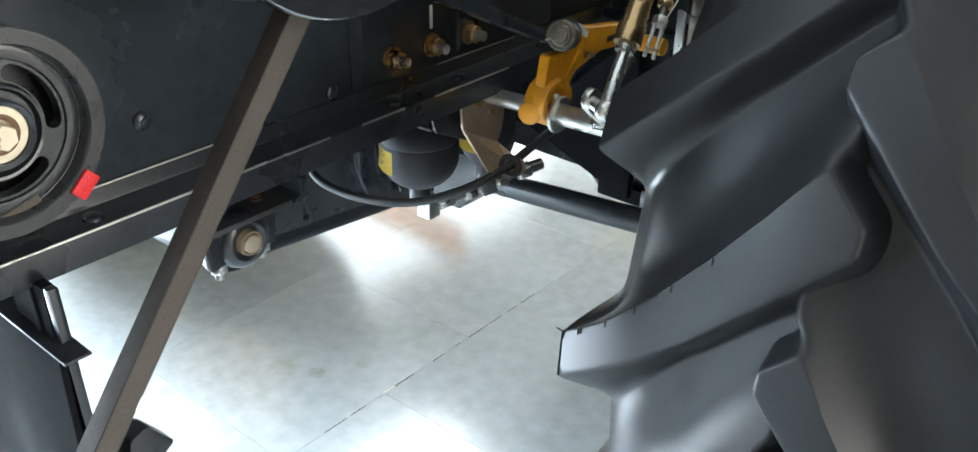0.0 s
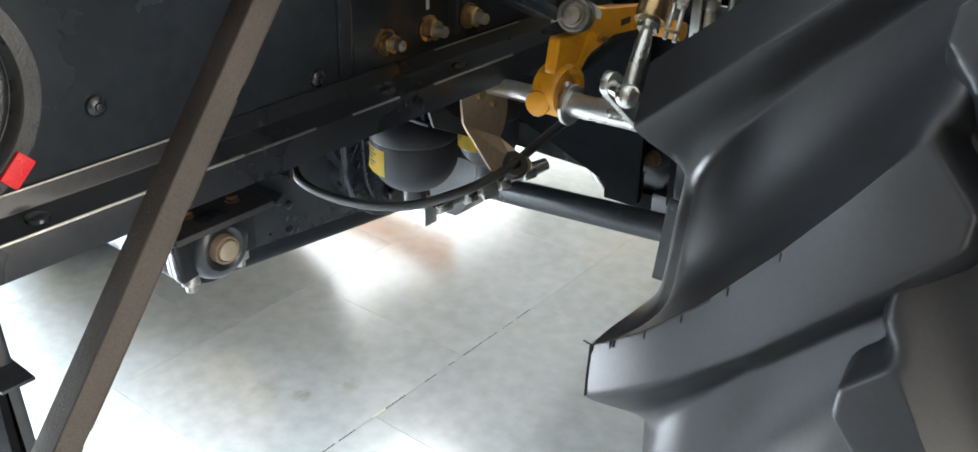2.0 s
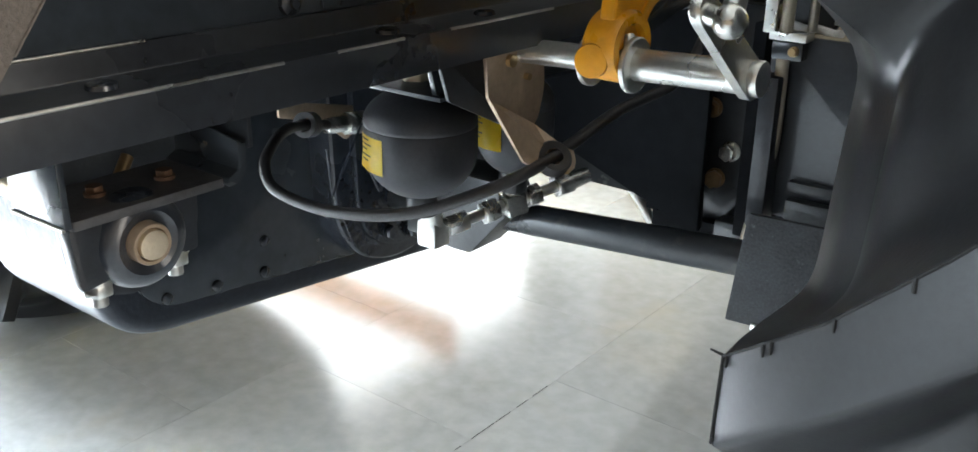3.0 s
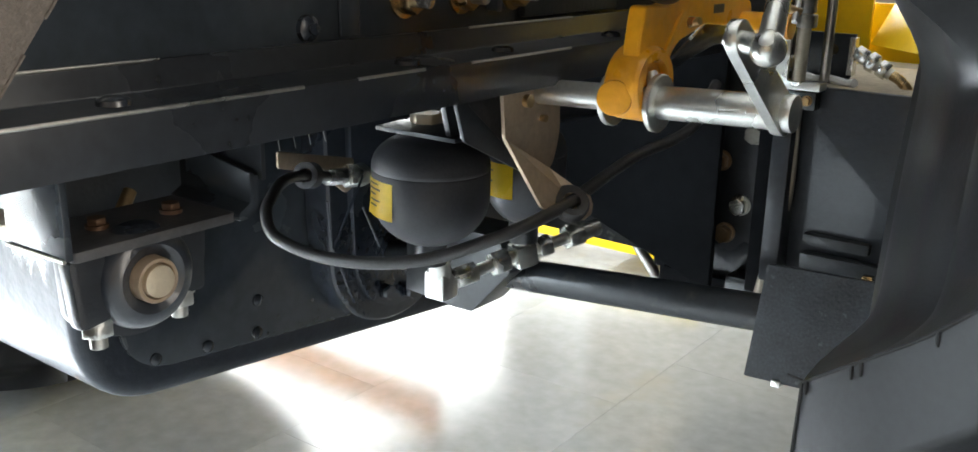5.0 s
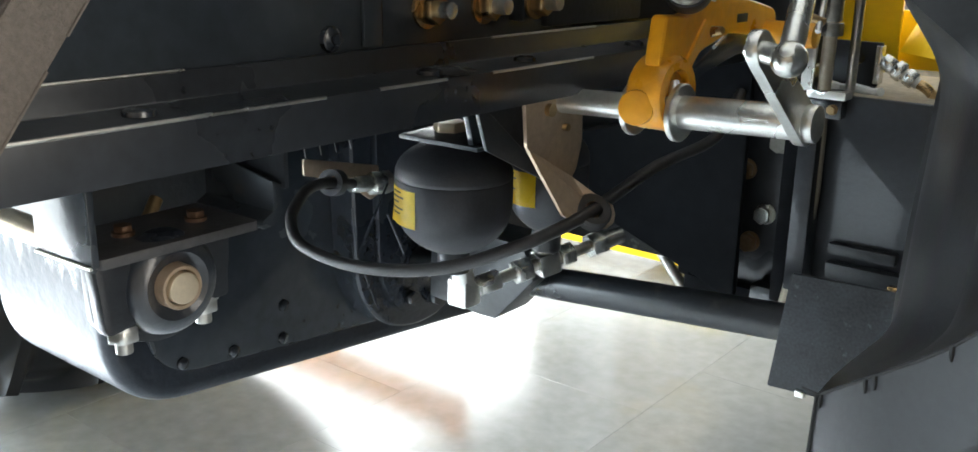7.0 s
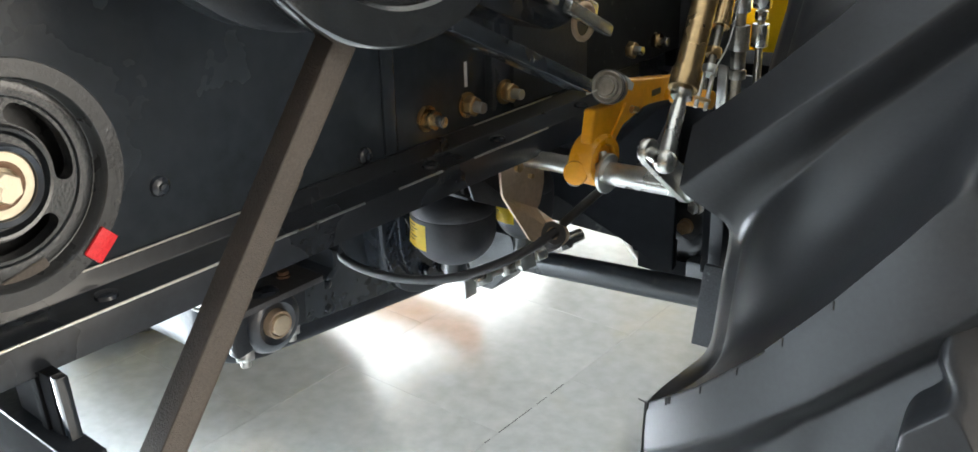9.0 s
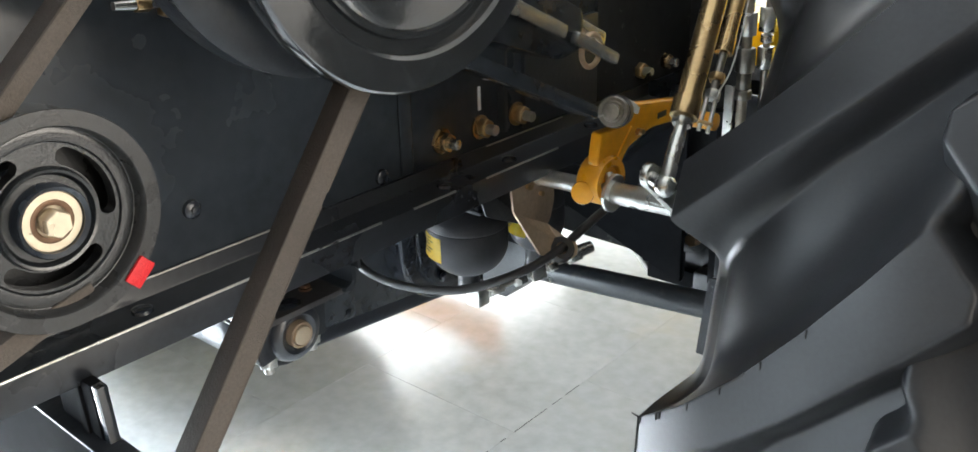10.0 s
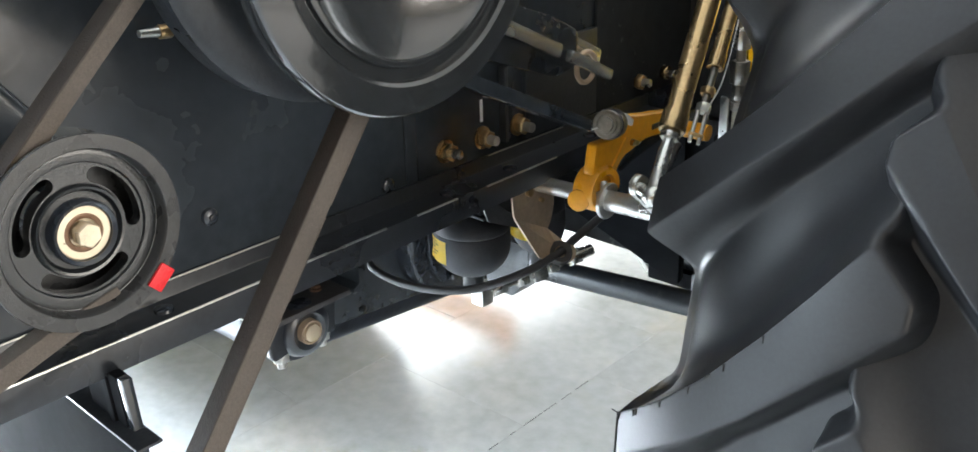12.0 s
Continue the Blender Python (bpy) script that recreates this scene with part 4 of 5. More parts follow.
part("grommet", lathe([(-0.006, 0.0085), (-0.007, 0.0155), (-0.004, 0.0178), (-0.001, 0.0150), (0.001, 0.0150), (0.004, 0.0178), (0.007, 0.0155), (0.006, 0.0085)], G, G + Vector((0.62, -0.42, 0.66)), 36), HOSE, tan, "black rubber grommet")
for y, z in ((1.062, 0.991), (1.088, 0.972)):
    part("rivet", rod((-0.691, y, z), (-0.686, y, z), 0.006 if z > 0.98 else 0.0035, seg=14), GOLDZINC, tan)

hose = thing("hydraulic_hose", (-0.80, 0.98, 0.83), "black rubber hydraulic hose looped under the accumulators", "hose")
part("loop", pipe([(-1.030, 1.150, 0.849), (-1.010, 1.086, 0.866), (-0.985, 1.035, 0.873), (-0.965, 1.001, 0.867), (-0.945, 0.975, 0.858), (-0.920, 0.965, 0.840), (-0.865, 0.972, 0.830), (-0.800, 0.982, 0.835), (-0.745, 0.997, 0.848), (-0.700, 1.018, 0.868), (-0.672, 1.050, 0.884), (-0.660, 1.098, 0.897), (-0.668, 1.14, 0.899), (-0.675, 1.24, 0.912), (-0.660, 1.34, 0.93), (-0.67, 1.42, 0.97)], 0.0062, 16, 8), HOSE, hose)
part("end_sleeve", rod((-1.030, 1.148, 0.849), (-1.030, 1.175, 0.846), 0.0105, seg=20, bev=0.001), ZINC, hose)

fit1 = thing("hose_coupling", (-1.03, 1.15, 0.85), "plated hose coupling on a tan angle bracket", "hydraulic fitting")
part("angle_plate", prism(rounded([(1.083, 0.888), (1.205, 0.860), (1.205, 0.824), (1.19, 0.818), (1.15, 0.850), (1.083, 0.868)], 0.003), "x", -1.052, -1.048, 0.0008), TANZINC, fit1)
part("ferrule", rod((-1.030, 1.140, 0.850), (-1.030, 1.186, 0.845), 0.0095, seg=20, bev=0.001), ZINC, fit1)
part("nut", hexagon((-1.030, 1.172, 0.846), (-1.030, 1.204, 0.842), 0.026), ZINC, fit1)
part("clamp", lathe([(0, 0.009), (0, 0.0155), (0.018, 0.0155), (0.018, 0.009)], (-1.012, 1.090, 0.865), (-1.028, 1.13, 0.855), 24), HOSE, fit1, "black rubber clamp")
for k in range(4):
    part("wire", rod((-1.05, 1.088 + 0.024 * k, 0.888), (-1.05, 1.070 + 0.020 * k, 0.99), 0.0006, seg=5), STEEL, fit1)

fit2 = thing("hydraulic_pipework", (-0.77, 1.04, 0.80), "bright plated hydraulic elbow, tube and tee under the accumulators", "hydraulic fitting")
E0 = Vector((-0.807, 1.086, 0.784))
part("elbow", join(block(E0.x - 0.013, E0.x + 0.013, E0.y - 0.013, E0.y + 0.013, E0.z - 0.015, E0.z + 0.015, 0.004), rod(E0, E0 + Vector((0.004, -0.010, 0.034)), 0.012, seg=20)), ZINC, fit2)
run = Vector((0.066, 0.153, 0.0305))
d = run.normalized()
part("elbow_nut", hexagon(E0 + run * 0.10, E0 + run * 0.24, 0.021), ZINC, fit2)
part("tube", rod(E0 + run * 0.12, E0 + run * 1.02, 0.0066, seg=18), STEEL, fit2)
part("tee_nut", hexagon(E0 + run * 0.36, E0 + run * 0.47, 0.024), ZINC, fit2)
tee = part("tee", join(block(-0.0125, 0.0125, -0.0125, 0.0125, -0.0125, 0.0125, 0.003)), ZINC, fit2)
tee.data.transform(Matrix.Translation(E0 + run * 0.59) @ d.to_track_quat("Y", "Z").to_matrix().to_4x4())
part("tee_branch", join(rod(E0 + run * 0.59, E0 + run * 0.59 + Vector((0, 0, 0.024)), 0.0100, seg=18), hexagon(E0 + run * 0.59 + Vector((0, 0, 0.017)), E0 + run * 0.59 + Vector((0, 0, 0.030)), 0.022)), ZINC, tee)
part("tee_nut", hexagon(E0 + run * 0.69, E0 + run * 0.79, 0.023), ZINC, fit2)
part("end_nut", hexagon(E0 + run * 0.92, E0 + run * 1.04, 0.025), ZINC, fit2)
part("adaptor", rod(E0 + run * 1.04, E0 + run * 1.18, 0.0105, 0.009, seg=20), ZINC, fit2)
part("manifold_block", prism(rounded([(-1.045, 0.731), (-1.047, 0.660), (-0.960, 0.654), (-0.932, 0.655), (-0.872, 0.722), (-0.89, 0.765), (-1.04, 0.765)], 0.003), "y", 1.30, 1.37, 0.002), SATIN, fit2, "black steel block")

# ---------------------------------------------------------------- lift linkage
YS, ZS = 1.085, 1.000
cross = thing("linkage_shaft", (-0.56, YS, ZS), "bright plated linkage shaft with collars, lever and ball joint", "linkage")
part("shaft", rod((-0.72, YS, ZS - 0.004), (-0.610, YS, ZS), 0.0115, seg=32, bev=0.001), ZINC, cross)
part("sleeve", rod((-0.588, YS, ZS), (-0.462, YS, ZS + 0.005), 0.0140, seg=40, bev=0.001), ZINC, cross)
for x in (-0.6185, -0.5755):
    part("collar", lathe([(0, 0.012), (0, 0.0235), (0.001, 0.0245), (0.005, 0.0245), (0.006, 0.0235), (0.006, 0.012)], (x, YS, ZS), (0, YS, ZS), 40), ZINC, cross)
part("pin_boss", rod((-0.583, YS + 0.002, ZS + 0.024), (-0.575, YS - 0.002, ZS + 0.010), 0.006, seg=14, bev=0.001), ZINC, cross)
lever = bmesh.new()
L0, L1 = Vector((-0.468, YS, ZS + 0.004)), Vector((-0.476, 1.010, 1.066))
ld = (L1 - L0)
side_v = Vector((1, 0.08, 0)).normalized()
nrm = ld.cross(side_v).normalized()
outline = []
for k in range(13):
    a = math.pi * k / 12
    outline.append(L1 + 0.0140 * (math.cos(a) * nrm + math.sin(a) * ld.normalized()))
for k in range(13):
    a = math.pi + math.pi * k / 12
    outline.append(L0 + 0.0170 * (math.cos(a) * nrm + math.sin(a) * ld.normalized()))
lo, hi = [lever.verts.new(p - side_v * 0.0045) for p in outline], [lever.verts.new(p + side_v * 0.0045) for p in outline]
lever.faces.new(lo), lever.faces.new(hi)
for k in range(len(outline)):
    j = (k + 1) % len(outline)
    lever.faces.new((lo[k], lo[j], hi[j], hi[k]))
bmesh.ops.recalc_face_normals(lever, faces=lever.faces)
part("lever", bevelled(lever, 0.0012), ZINC, cross)
part("shaft_end", rod((-0.464, YS, ZS + 0.005), (-0.4555, YS, ZS + 0.005), 0.0148, seg=32, bev=0.0015), ZINC, cross)
BALL = Vector((-0.450, 1.000, 1.062))
sph = bmesh.new()
bmesh.ops.create_uvsphere(sph, u_segments=32, v_segments=20, radius=0.0128, matrix=Matrix.Translation(BALL))
part("ball", sph, ZINC, cross)
part("ball_pin", rod(L1 - side_v * 0.006, BALL, 0.008, seg=18), ZINC, cross)

RD = Vector((-0.20, 0.90, 1.05)).normalized()
rod1 = thing("lift_rod", BALL, "long plated lift rod rising from the ball joint", "linkage")
part("eye_stud", rod(BALL + RD * 0.010, BALL + RD * 0.062, 0.0085, seg=22, bev=0.001), ZINC, rod1)
part("stud_taper", rod(BALL + RD * 0.050, BALL + RD * 0.075, 0.0085, 0.0065, seg=22), ZINC, rod1)
part("lock_nut", hexagon(BALL + RD * 0.074, BALL + RD * 0.084, 0.022), ZINC, rod1)
part("end_collar", rod(BALL + RD * 0.084, BALL + RD * 0.108, 0.0165, seg=30, bev=0.0015), GOLDZINC, rod1)
part("tube", rod(BALL + RD * 0.106, BALL + RD * 0.80, 0.0140, seg=30), GOLDZINC, rod1, "tan plated round tube")

crank = thing("bell_crank", (-0.585, YS, ZS), "orange-yellow painted cast bell crank on the linkage shaft", "linkage")
arm_out = rounded([(1.062, 1.040), (1.066, 1.062), (1.070, 1.080), (1.108, 1.078), (1.127, 1.084), (1.133, 1.094), (1.146, 1.102), (1.160, 1.098), (1.230, 1.087), (1.290, 1.076), (1.292, 1.048), (1.215, 1.056), (1.190, 1.058), (1.176, 1.056), (1.158, 1.051), (1.134, 1.046), (1.120, 1.034), (1.110, 1.012), (1.072, 1.012)], [0.01, 0.01, 0.005, 0.012, 0.008, 0.004, 0.004, 0.008, 0.02, 0.012, 0.012, 0.02, 0.006, 0.008, 0.012, 0.012, 0.012, 0.006, 0.006], 5)
part("arm", prism(arm_out, "x", -0.598, -0.582, 0.004, 3), ORANGE, crank)


def eye_ring():
    bm = bmesh.new()
    seg = 56
    rows = [(-0.608, 0.0285), (-0.605, 0.0315), (-0.580, 0.0315), (-0.576, 0.0290), (-0.576, 0.0205), (-0.579, 0.0185), (-0.608, 0.0185)]
    ring = [[bm.verts.new((x, YS + r * 1.08 * math.cos(2 * math.pi * k / seg), ZS + 0.015 + r * 1.0 * math.sin(2 * math.pi * k / seg))) for k in range(seg)] for x, r in rows]
    for i in range(len(ring)):
        a, b = ring[i], ring[(i + 1) % len(ring)]
        for k in range(seg):
            bm.faces.new((a[k], a[(k + 1) % seg], b[(k + 1) % seg], b[k]))
    bmesh.ops.recalc_face_normals(bm, faces=bm.faces)
    return bm


part("eye", eye_ring(), ORANGE, crank)
part("clamp_boss", rod((-0.603, 1.075, 1.004), (-0.594, 1.047, 1.006), 0.0150, seg=28, bev=0.003), ORANGE, crank)
part("grease_nipple", rod((-0.583, 1.152, 1.062), (-0.571, 1.149, 1.064), 0.0052, 0.0034, seg=12), GOLDZINC, crank)
part("cast_rib", prism([(1.098, 1.034), (1.106, 1.034), (1.140, 1.072), (1.134, 1.074)], "x", -0.5825, -0.5795, 0.001), ORANGE, crank)
part("cast_mark", block(-0.5835, -0.5812, 1.200, 1.222, 1.067, 1.075, 0.0008), INK, crank)
# the pivot bolt leans back towards the belt side
PV, PD = Vector((-0.572, 1.080, 1.107)), Vector((0.40, -0.88, 0.25)).normalized()
pivot = part("pivot_washer", lathe([(-0.004, 0.006), (-0.004, 0.0178), (-0.001, 0.0190), (0.003, 0.0190), (0.005, 0.0175), (0.0045, 0.0135), (0.008, 0.0130), (0.009, 0.0120), (0.009, 0.006)], PV, PV + PD, 40), DARKSTEEL, crank)
part("pivot_bolt", rod(PV + PD * 0.006, PV + PD * 0.021, 0.0098, seg=28, bev=0.0012), DARKSTEEL, pivot)
part("pivot_eye", rod(PV - PD * 0.034, PV - PD * 0.003, 0.0205, seg=36, bev=0.002), DEEP, crank, "black pivot lug")
part("shim", prism([(1.123, 1.112), (1.131, 1.108), (1.147, 1.096), (1.143, 1.088), (1.132, 1.094)], "x", -0.581, -0.576, 0.001), CHALK, crank, "bare white edge beside the pivot")
part("split_pin", rod(PV + PD * 0.016 + Vector((-0.004, -0.004, -0.002)), PV + PD * 0.018 + Vector((-0.018, -0.012, -0.008)), 0.0014, seg=6), STEEL, pivot)

link = thing("curved_link", (-0.61, 1.25, 1.04), "black curved flat link behind the bell crank", "linkage")
part("bar", prism(rounded([(1.150, 1.022), (1.190, 1.036), (1.236, 1.056), (1.256, 1.060), (1.40, 1.056), (1.40, 1.026), (1.262, 1.032), (1.205, 1.022), (1.160, 1.010)], 0.008), "x", -0.616, -0.606, 0.0015), BLACK, link)
# thin plated rod makes part of the upper edge bright
part("worn_edge", pipe([(-0.6055, 1.205, 1.042), (-0.6055, 1.236, 1.056), (-0.6055, 1.256, 1.060), (-0.6055, 1.275, 1.0595)], 0.0016, 8, 4), ZINC, link, "thin bright metal line along the edge")

rod2 = thing("control_rod", (-0.50, 1.24, 1.06), "plated control rod with turnbuckle joints beside the lift rod", "linkage")
A2, O2 = Vector((-0.545, 1.250, 1.058)), Vector((-0.508, 1.192, 1.076))
part("clevis", rod(A2 + Vector((-0.045, 0.020, -0.004)), A2 + Vector((0.012, 0.020, -0.004)), 0.012, seg=20, bev=0.001), ORANGE, rod2)
across = RD.cross(Vector((0.6, -0.75, 0.3))).normalized()
for side in (-1, 1):
    part("fork", rod(O2 + across * 0.006 * side - RD * 0.012, O2 + across * 0.0055 * side + RD * 0.036, 0.0028, seg=12, bev=0.0008), ZINC, rod2)
part("fork_pin", rod(O2 - across * 0.010, O2 + across * 0.010, 0.0035, seg=14, bev=0.0006), GOLDZINC, rod2)
part("joint", hexagon(O2 + RD * 0.034, O2 + RD * 0.046, 0.018), ZINC, rod2)
part("neck", rod(O2 + RD * 0.046, O2 + RD * 0.110, 0.0052, seg=16), DARKSTEEL, rod2)
part("joint", hexagon(O2 + RD * 0.060, O2 + RD * 0.070, 0.019), GOLDZINC, rod2)
part("sleeve", rod(O2 + RD * 0.100, O2 + RD * 0.124, 0.0120, seg=22, bev=0.001), GOLDZINC, rod2)
part("tube", rod(O2 + RD * 0.122, O2 + RD * 0.80, 0.0105, seg=22), GOLDZINC, rod2)
cable = thing("control_cable", O2, "thin pale control cable beside the control rod", "cable")
part("wire", pipe([O2 + Vector((0.006, 0.014, 0.030)), O2 + Vector((0.004, 0.075, 0.105)), O2 + Vector((-0.06, 0.30, 0.42))], 0.0012, 8, 6), ZINC, cable)

line = thing("hydraulic_line", (-0.560, 1.464, 1.05), "thin steel hydraulic line with plated union nuts", "hydraulic pipe")
part("tube", rod((-0.560, 1.464, 0.98), (-0.560, 1.464, 1.50), 0.0055, seg=14), STEEL, line)
for z0, z1, wide in ((1.085, 1.118, 0.022), (1.124, 1.136, 0.017), (1.140, 1.176, 0.024)):
    part("union_nut", hexagon((-0.560, 1.464, z0), (-0.560, 1.464, z1), wide), ZINC, line)

# ---------------------------------------------------------------- axle
axle = thing("axle_housing", (-0.6, 1.55, 0.70), "black painted axle housing with bolted flanges and final drive case", "axle")
part("flange", prism(rounded([(-0.745, 0.705), (-0.615, 0.705), (-0.615, 1.0), (-0.745, 1.0)], 0.01), "y", 1.485, 1.60, 0.003), DEEP, axle)
# deep shade round the axle is put into the colour of these parts
part("flange_rib", block(-0.625, -0.608, 1.452, 1.60, 0.715, 0.985, 0.003), SHADED, axle)
part("flange_rib", block(-0.752, -0.735, 1.455, 1.60, 0.72, 0.985, 0.003), SHADED, axle)
part("case", prism(rounded([(-0.600, 0.755), (-0.37, 0.755), (-0.37, 0.975), (-0.600, 0.975)], 0.006), "y", 1.45, 1.76, 0.003), DEEP, axle, "glossy black final drive case")
part("case_web", block(-0.597, -0.575, 1.42, 1.452, 0.745, 0.93, 0.003), DEEP, axle)
part("hub", rod((-0.40, TY, TZ), (-0.12, TY, TZ), 0.12, seg=48, bev=0.006), CAST, axle)
part("axle_tube", rod((-2.25, TY + 0.02, TZ), (-0.70, TY + 0.02, TZ), 0.085, seg=40), SATIN, axle)
for x, z, col in ((-0.682, 0.866, RUSTZINC), (-0.669, 0.774, RUSTZINC), (-0.640, 0.905, DARKSTEEL), (-0.652, 0.813, ZINC), (-0.700, 0.815, CAST)):
    hex_head(axle, (x, 1.485, z), (0, -1, 0), 0.020, "bolt", col)
part("gusset", prism([(-1.06, 1.03), (-1.06, 0.86), (-0.852, 0.785), (-0.705, 0.730), (-0.665, 0.714), (-0.660, 0.718), (-0.660, 1.03)], "y", 1.425, 1.435, 0.002), SHADED, axle, "black gusset plate with a slanting lower edge")

part("axle_beam", prism([(-1.06, 1.0), (-1.06, 0.770), (-0.852, 0.695), (-0.705, 0.632), (-0.64, 0.615), (-0.64, 1.0)], "y", 1.70, 1.80, 0.004), SHADED, axle, "black welded axle beam")
part("cross_rib", prism([(-0.96, 0.790), (-0.96, 0.745), (-0.755, 0.743), (-0.710, 0.727), (-0.668, 0.712), (-0.668, 0.760), (-0.80, 0.790)], "y", 1.440, 1.456, 0.002), GRIME, axle, "black rib behind the gusset")
guard = thing("scraper_plate", (-0.5, 1.30, 0.68), "flat black painted steel plate bolted beside the tyre", "plate")
part("plate", prism(rounded([(-0.542, 0.809), (-0.395, 0.815), (-0.395, 0.690), (-0.460, 0.683), (-0.5555, 0.678)], 0.003), "y", 1.297, 1.303, 0.001), SPECK, guard)
part("edge_tab", block(-0.524, -0.514, 1.294, 1.300, 0.676, 0.683, 0.001), ZINC, guard)
part("clip", block(-0.447, -0.437, 1.300, 1.308, 0.809, 0.817, 0.001), GOLDZINC, guard)
tube = thing("cross_tube", (-0.75, 1.35, 0.71), "black painted round cross tube under the axle", "tube")
part("tube", rod((-1.35, 1.345, 0.665), (-0.52, 1.360, 0.733), 0.0215, seg=36, bev=0.001), TUBED, tube, "dusty black round tube")
part("end_plug", rod((-0.524, 1.360, 0.7327), (-0.515, 1.360, 0.7335), 0.019, seg=30, bev=0.001), DEEP, tube)
part("mount_lug", block(-1.34, -1.30, 1.33, 1.36, 0.66, 0.80, 0.002), DEEP, tube)

pipe1 = thing("brake_pipe", (-0.58, 1.44, 0.78), "bent tan-grey steel pipe running down in front of the axle", "pipe")
part("tube", pipe([(-0.580, 1.44, 1.50), (-0.580, 1.44, 1.10), (-0.581, 1.44, 0.985), (-0.580, 1.44, 0.905), (-0.580, 1.44, 0.855), (-0.586, 1.44, 0.805), (-0.603, 1.44, 0.700)], 0.0076, 14, 8), PIPE, pipe1)
part("clip", block(-0.596, -0.552, 1.428, 1.452, 0.972, 0.981, 0.001), ZINC, pipe1)
part("clip_box", block(-0.592, -0.556, 1.430, 1.450, 0.950, 0.971, 0.002), BLACK, pipe1)
hex_head(pipe1, (-0.565, 1.430, 0.961), (0, -1, 0), 0.009, "clip_bolt", GOLDZINC)
for z0, z1, wide, mat in ((1.040, 1.054, 0.023, DARKSTEEL), (1.056, 1.080, 0.019, DARKSTEEL), (1.082, 1.118, 0.026, DARKSTEEL), (1.136, 1.170, 0.023, ZINC)):
    part("union_nut", hexagon((-0.580, 1.44, z0), (-0.580, 1.44, z1), wide), mat, pipe1)
part("strap", block(-0.604, -0.590, 1.428, 1.434, 0.979, 1.060, 0.001), ZINC, pipe1, "bright plated strap beside the pipe")
stay = thing("pipe_bracket", (-0.55, 1.48, 0.98), "black drilled bracket carrying a plated pipe union", "bracket")


def holed_plate(outline, centre, r, y0, y1):
    """Upright plate in a plane of constant y with one round hole through it."""
    bm = bmesh.new()
    ring = [(centre[0] + r * math.cos(2 * math.pi * k / 24), centre[1] + r * math.sin(2 * math.pi * k / 24)) for k in range(24)]
    edges = []
    for loop in (outline, ring):
        vs = [bm.verts.new((x, y0, z)) for x, z in loop]
        edges += [bm.edges.new((vs[k], vs[(k + 1) % len(vs)])) for k in range(len(vs))]
    bmesh.ops.triangle_fill(bm, use_beauty=True, use_dissolve=False, edges=edges, normal=(0, -1, 0))
    ext = bmesh.ops.extrude_face_region(bm, geom=list(bm.faces))
    bmesh.ops.translate(bm, verts=[v for v in ext["geom"] if isinstance(v, bmesh.types.BMVert)], vec=(0, y1 - y0, 0))
    bmesh.ops.recalc_face_normals(bm, faces=bm.faces)
    return bm


part("bracket", holed_plate([(-0.60, 0.974), (-0.548, 0.974), (-0.541, 0.985), (-0.541, 1.031), (-0.60, 1.031)], (-0.565, 1.012), 0.0062, 1.499, 1.504), DEEP, stay)
part("tab", block(-0.545, -0.538, 1.49, 1.504, 0.985, 1.028, 0.001), ZINC, stay, "bare plated edge tab")
U0, U1 = Vector((-0.538, 1.497, 1.012)), Vector((-0.486, 1.497, 0.984))
for s0, s1, w in ((0.0, 0.26, 0.016), (0.28, 0.46, 0.020), (0.52, 0.72, 0.0175)):
    part("union_nut", hexagon(U0.lerp(U1, s0), U0.lerp(U1, s1), w), ZINC, stay)
part("union_body", rod(U0, U0.lerp(U1, 0.8), 0.0068, seg=16), STEEL, stay)
part("pipe", pipe([U0.lerp(U1, 0.75), U0.lerp(U1, 1.0), U1 + Vector((0.010, 0, -0.012)), U1 + Vector((0.012, 0, -0.03))], 0.0058, 12, 6), GOLDZINC, stay)
part("lower_tab", block(-0.652, -0.600, 1.456, 1.485, 0.694, 0.728, 0.003), SATIN, axle)
part("flange_foot", block(-0.75, -0.655, 1.47, 1.60, 0.685, 0.716, 0.003), SHADED, axle)
part("case_ledge", block(-0.556, -0.42, 1.436, 1.452, 0.752, 0.784, 0.003), SATIN, axle)
part("case_ledge", block(-0.556, -0.48, 1.440, 1.452, 0.793, 0.806, 0.002), SATIN, axle)
bead = [(-0.598 + 0.010 * k + random.uniform(-0.002, 0.002), 1.492 - 0.004 * (k % 2) - 0.003 * k, 0.977 + random.uniform(0, 0.004)) for k in range(8)]
part("weld_bead", pipe(bead, 0.0050, 8, 3), CHALK, axle, "bright rough weld bead")
# thin tan layer makes the top of the case paler
part("top_dust", block(-0.596, -0.374, 1.454, 1.69, 0.9745, 0.9757, 0.0003), PALETAN, axle, "pale tan film on the case")

# ---------------------------------------------------------------- bodywork beyond
body = thing("body_panel", (-0.6, 1.92, 0.9), "bright yellow painted body panel beyond the axle", "body panel")
part("side_sheet", prism([(-0.76, 1.895), (-0.652, 1.940), (-0.652, 1.948), (-0.76, 1.903)], "z", 0.86, 1.18, 0.0008), YELLOW, body)
leaning = prism([(-0.650, 1.942), (-0.40, 1.70), (-0.394, 1.706), (-0.644, 1.948)], "z", 0.978, 1.18, 0.0008)
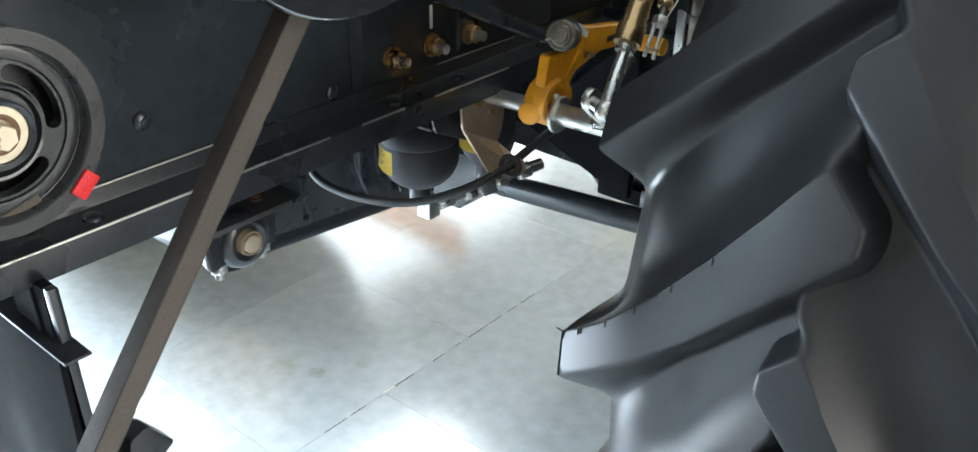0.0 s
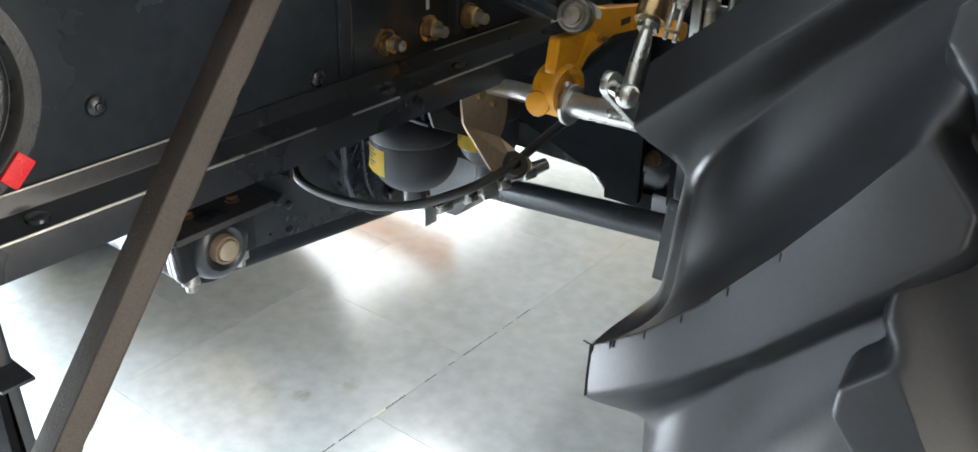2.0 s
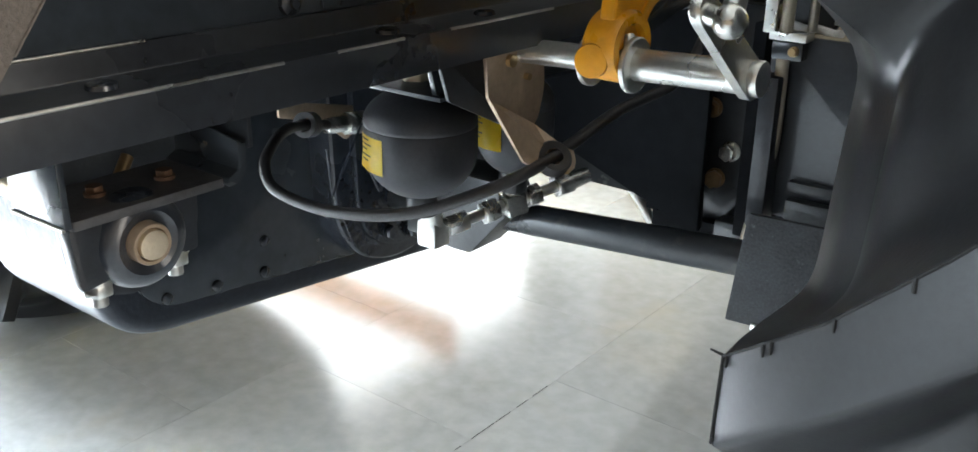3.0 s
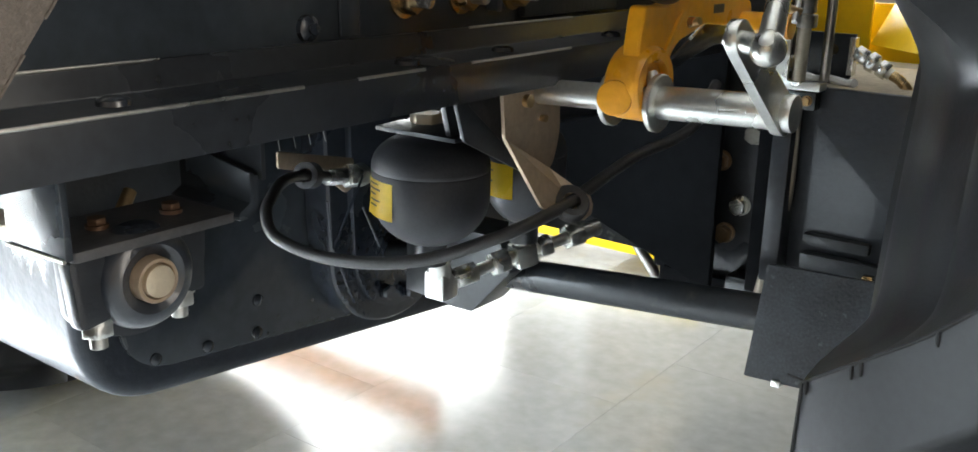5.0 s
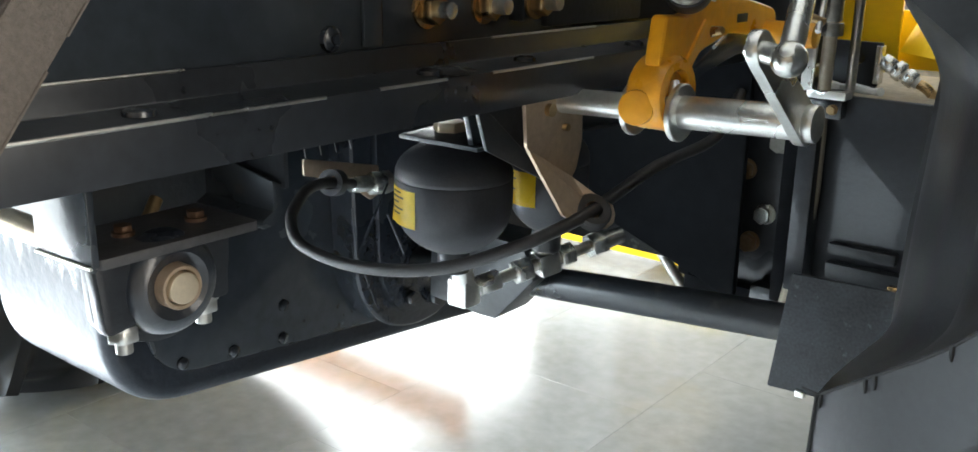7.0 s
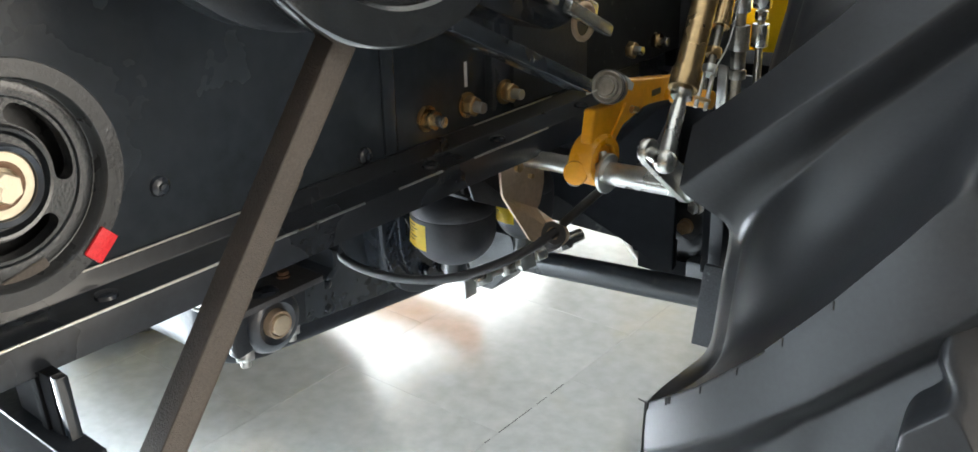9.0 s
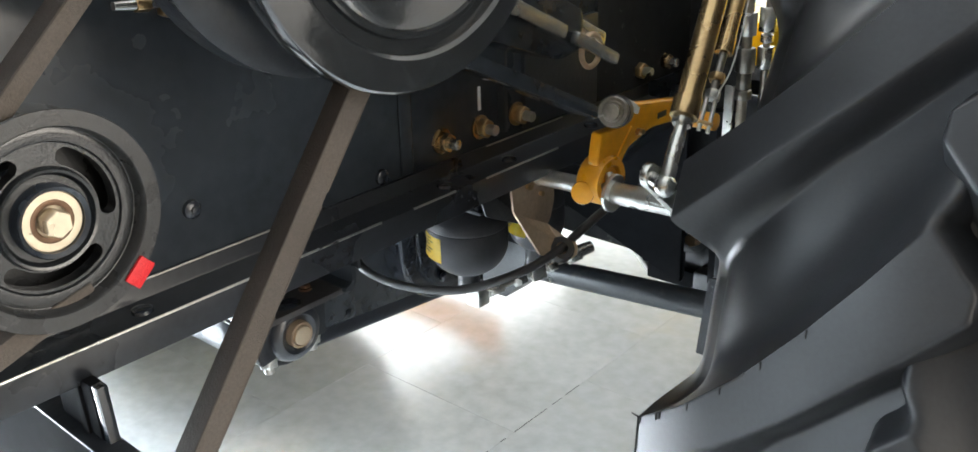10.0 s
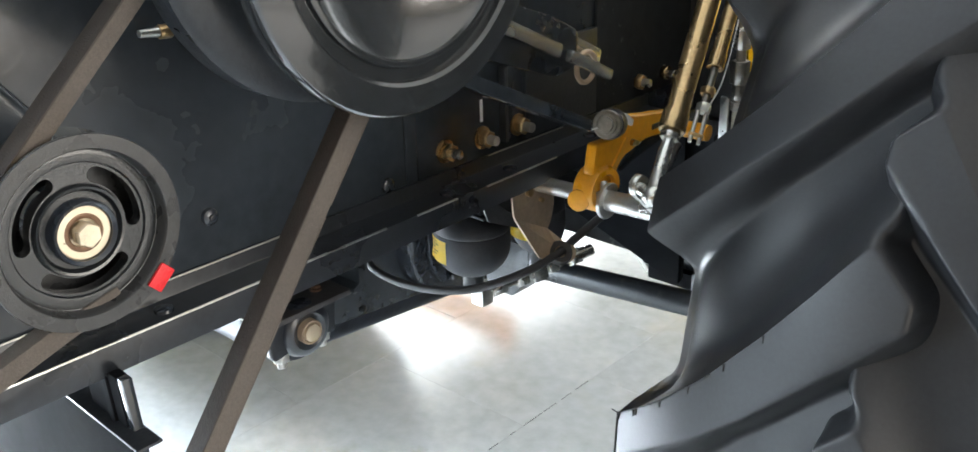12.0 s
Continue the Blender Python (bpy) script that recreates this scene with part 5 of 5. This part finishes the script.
bmesh.ops.transform(leaning, matrix=Matrix(((1, 0, 0.35, -0.35 * 0.978), (0, 1, 0.45, -0.45 * 0.978), (0, 0, 1, 0), (0, 0, 0, 1))), verts=leaning.verts)
part("sheet", leaning, YELLOW, body)
# feeder house is out of view, added to tint the floor reflection yellow
feeder = thing("feeder_house", (-0.95, 2.6, 0.5), "yellow painted sloping feeder house between machine and header", "conveyor housing")
part("casing", prism([(1.98, 1.04), (1.98, 0.90), (3.42, 0.45), (3.42, 0.80)], "x", -1.50, -0.55, 0.006), YELLOW, feeder)
# unseen dark plate, added to dim that reflection
part("belly_plate", prism([(2.03, 0.886), (2.03, 0.878), (3.41, 0.444), (3.41, 0.452)], "x", -1.49, -0.56, 0.001), SATIN, feeder, "unseen black plate dimming the floor reflection")
part("tie_rod", rod((-0.822, 1.50, 0.752), (-0.764, 1.50, 0.684), 0.0075, seg=16, bev=0.001), STEEL, axle, "bright steel tie rod end")
header = thing("cutter_header", (-1.9, 3.7, 0.1), "yellow painted cutter header trough in front of the machine", "harvester header")
part("trough", prism(rounded([(3.40, 0.10), (4.1, 0.10), (4.3, 0.6), (4.25, 0.6), (4.05, 0.16), (3.5, 0.16), (3.42, 0.75), (3.38, 0.75)], 0.02), "x", -1.95, 0.6, 0.003), YELLOW, header)
# unseen sheet, added to tone down the trough in the floor reflection
part("back_sheet", block(-1.955, 0.6, 3.366, 3.374, 0.11, 0.75, 0.001), GREYSHEET, header, "unseen ochre-grey sheet muting the yellow floor reflection")
part("rear_beam", block(-3.2, -1.45, 3.20, 3.40, 0.084, 0.128, 0.006), YELLOW, header)
# unseen sheet and stay, added to put an orange band in the floor reflection
part("crop_guard", block(-3.3, -2.22, 2.80, 2.804, 0.44, 0.61, 0.001), AMBER, header, "unseen translucent amber sheet, added for its floor reflection")
part("guard_stay", block(-3.25, -3.20, 2.80, 3.30, 0.11, 0.50, 0.004), YELLOW, header)
part("skid", block(-1.7, -1.5, 3.45, 3.9, 0.0, 0.10, 0.01), SATIN, header)
part("skid", block(-0.4, -0.2, 3.45, 3.9, 0.0, 0.10, 0.01), SATIN, header)
part("stay_bar", rod((-1.70, 3.30, 0.12), (-1.76, 3.30, 0.30), 0.012), STEEL, header)

# ---------------------------------------------------------------- lower corner behind the belt
post = thing("support_bracket", (-0.66, 0.43, 0.75), "black folded steel bracket below the sill behind the belt", "bracket")
# shade below the sill is put into the black of leg and box
part("leg", prism([(0.425, 1.010), (0.437, 1.010), (0.449, 0.66), (0.437, 0.66)], "x", -0.722, -0.655, 0.002), SHADED, post)
part("leg_rib", prism([(0.422, 1.010), (0.426, 1.010), (0.439, 0.66), (0.435, 0.66)], "x", -0.682, -0.672, 0.001), SHADED, post)
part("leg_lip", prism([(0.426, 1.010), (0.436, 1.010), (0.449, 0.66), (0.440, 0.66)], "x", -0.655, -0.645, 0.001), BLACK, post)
part("box", prism([(-1.15, 0.972), (-0.632, 0.9495), (-0.632, 0.55), (-1.15, 0.55)], "y", 0.416, 0.423, 0.0015), SHADED, post)
part("lip", prism([(-0.78, 0.957), (-0.616, 0.9500), (-0.616, 0.9530), (-0.78, 0.960)], "y", 0.414, 0.440, 0.0006), DEEP, post)
tab = thing("belt_guard_tab", (-0.55, 0.47, 0.8), "small black folded steel tab beside the belt", "bracket")
part("tab", prism(rounded([(0.455, 0.72), (0.470, 0.815), (0.490, 0.822), (0.518, 0.786), (0.500, 0.775), (0.505, 0.72)], 0.006), "x", -0.665, -0.640, 0.002), SATIN, tab)

# ---------------------------------------------------------------- floor slabs
slab_mesh = None
for i in range(-9, 11):
    for j in range(-6, 10):
        x0 = -1.266 + i * SLAB_W
        y0 = (1.719 if (i % 2) else 1.410) + j * SLAB_L
        if not (-5.2 < x0 < 2.4 and -2.2 < y0 < 5.6):
            continue
        if slab_mesh is None:
            bm = block(0.0003, SLAB_W - 0.0003, 0.0003, SLAB_L - 0.0003, -0.02, 0.0, 0.0003)
            ob = part("slab", bm, STONE, floor, "", 0)
            slab_mesh = ob.data
        else:
            ob = new("slab", slab_mesh)
            ob.parent = floor
        ob.matrix_basis = pose(x0, y0, 0)
outer = bmesh.new()
for x0, x1, y0, y1 in ((-9, -5.14, -8, 12), (2.52, 9, -8, 12), (-5.14, 2.52, -8, -1.5), (-5.14, 2.52, 5.5, 12)):
    vs = [outer.verts.new(p) for p in ((x0, y0, -0.0008), (x1, y0, -0.0008), (x1, y1, -0.0008), (x0, y1, -0.0008))]
    outer.faces.new(vs)
tagged(part("paving", outer, STONE, floor, "", 0), "far polished stone paving", "", "", "stuff")

# dirt packed into the open stretches of one joint, and a dab of pale cement
y = 1.22
while y < 1.95:
    long = random.uniform(0.02, 0.09)
    part("joint_dirt", block(-1.2672 + random.uniform(-0.0006, 0.0004), -1.2650, y, y + long, -0.004, 0.0004, 0.0002), GRIME, floor, "", 0)
    y += long + random.uniform(0.004, 0.08)
part("cement_dab", block(-1.2685, -1.2635, 1.405, 1.445, -0.004, 0.0005, 0.0003), PALETAN, floor, "", 0)
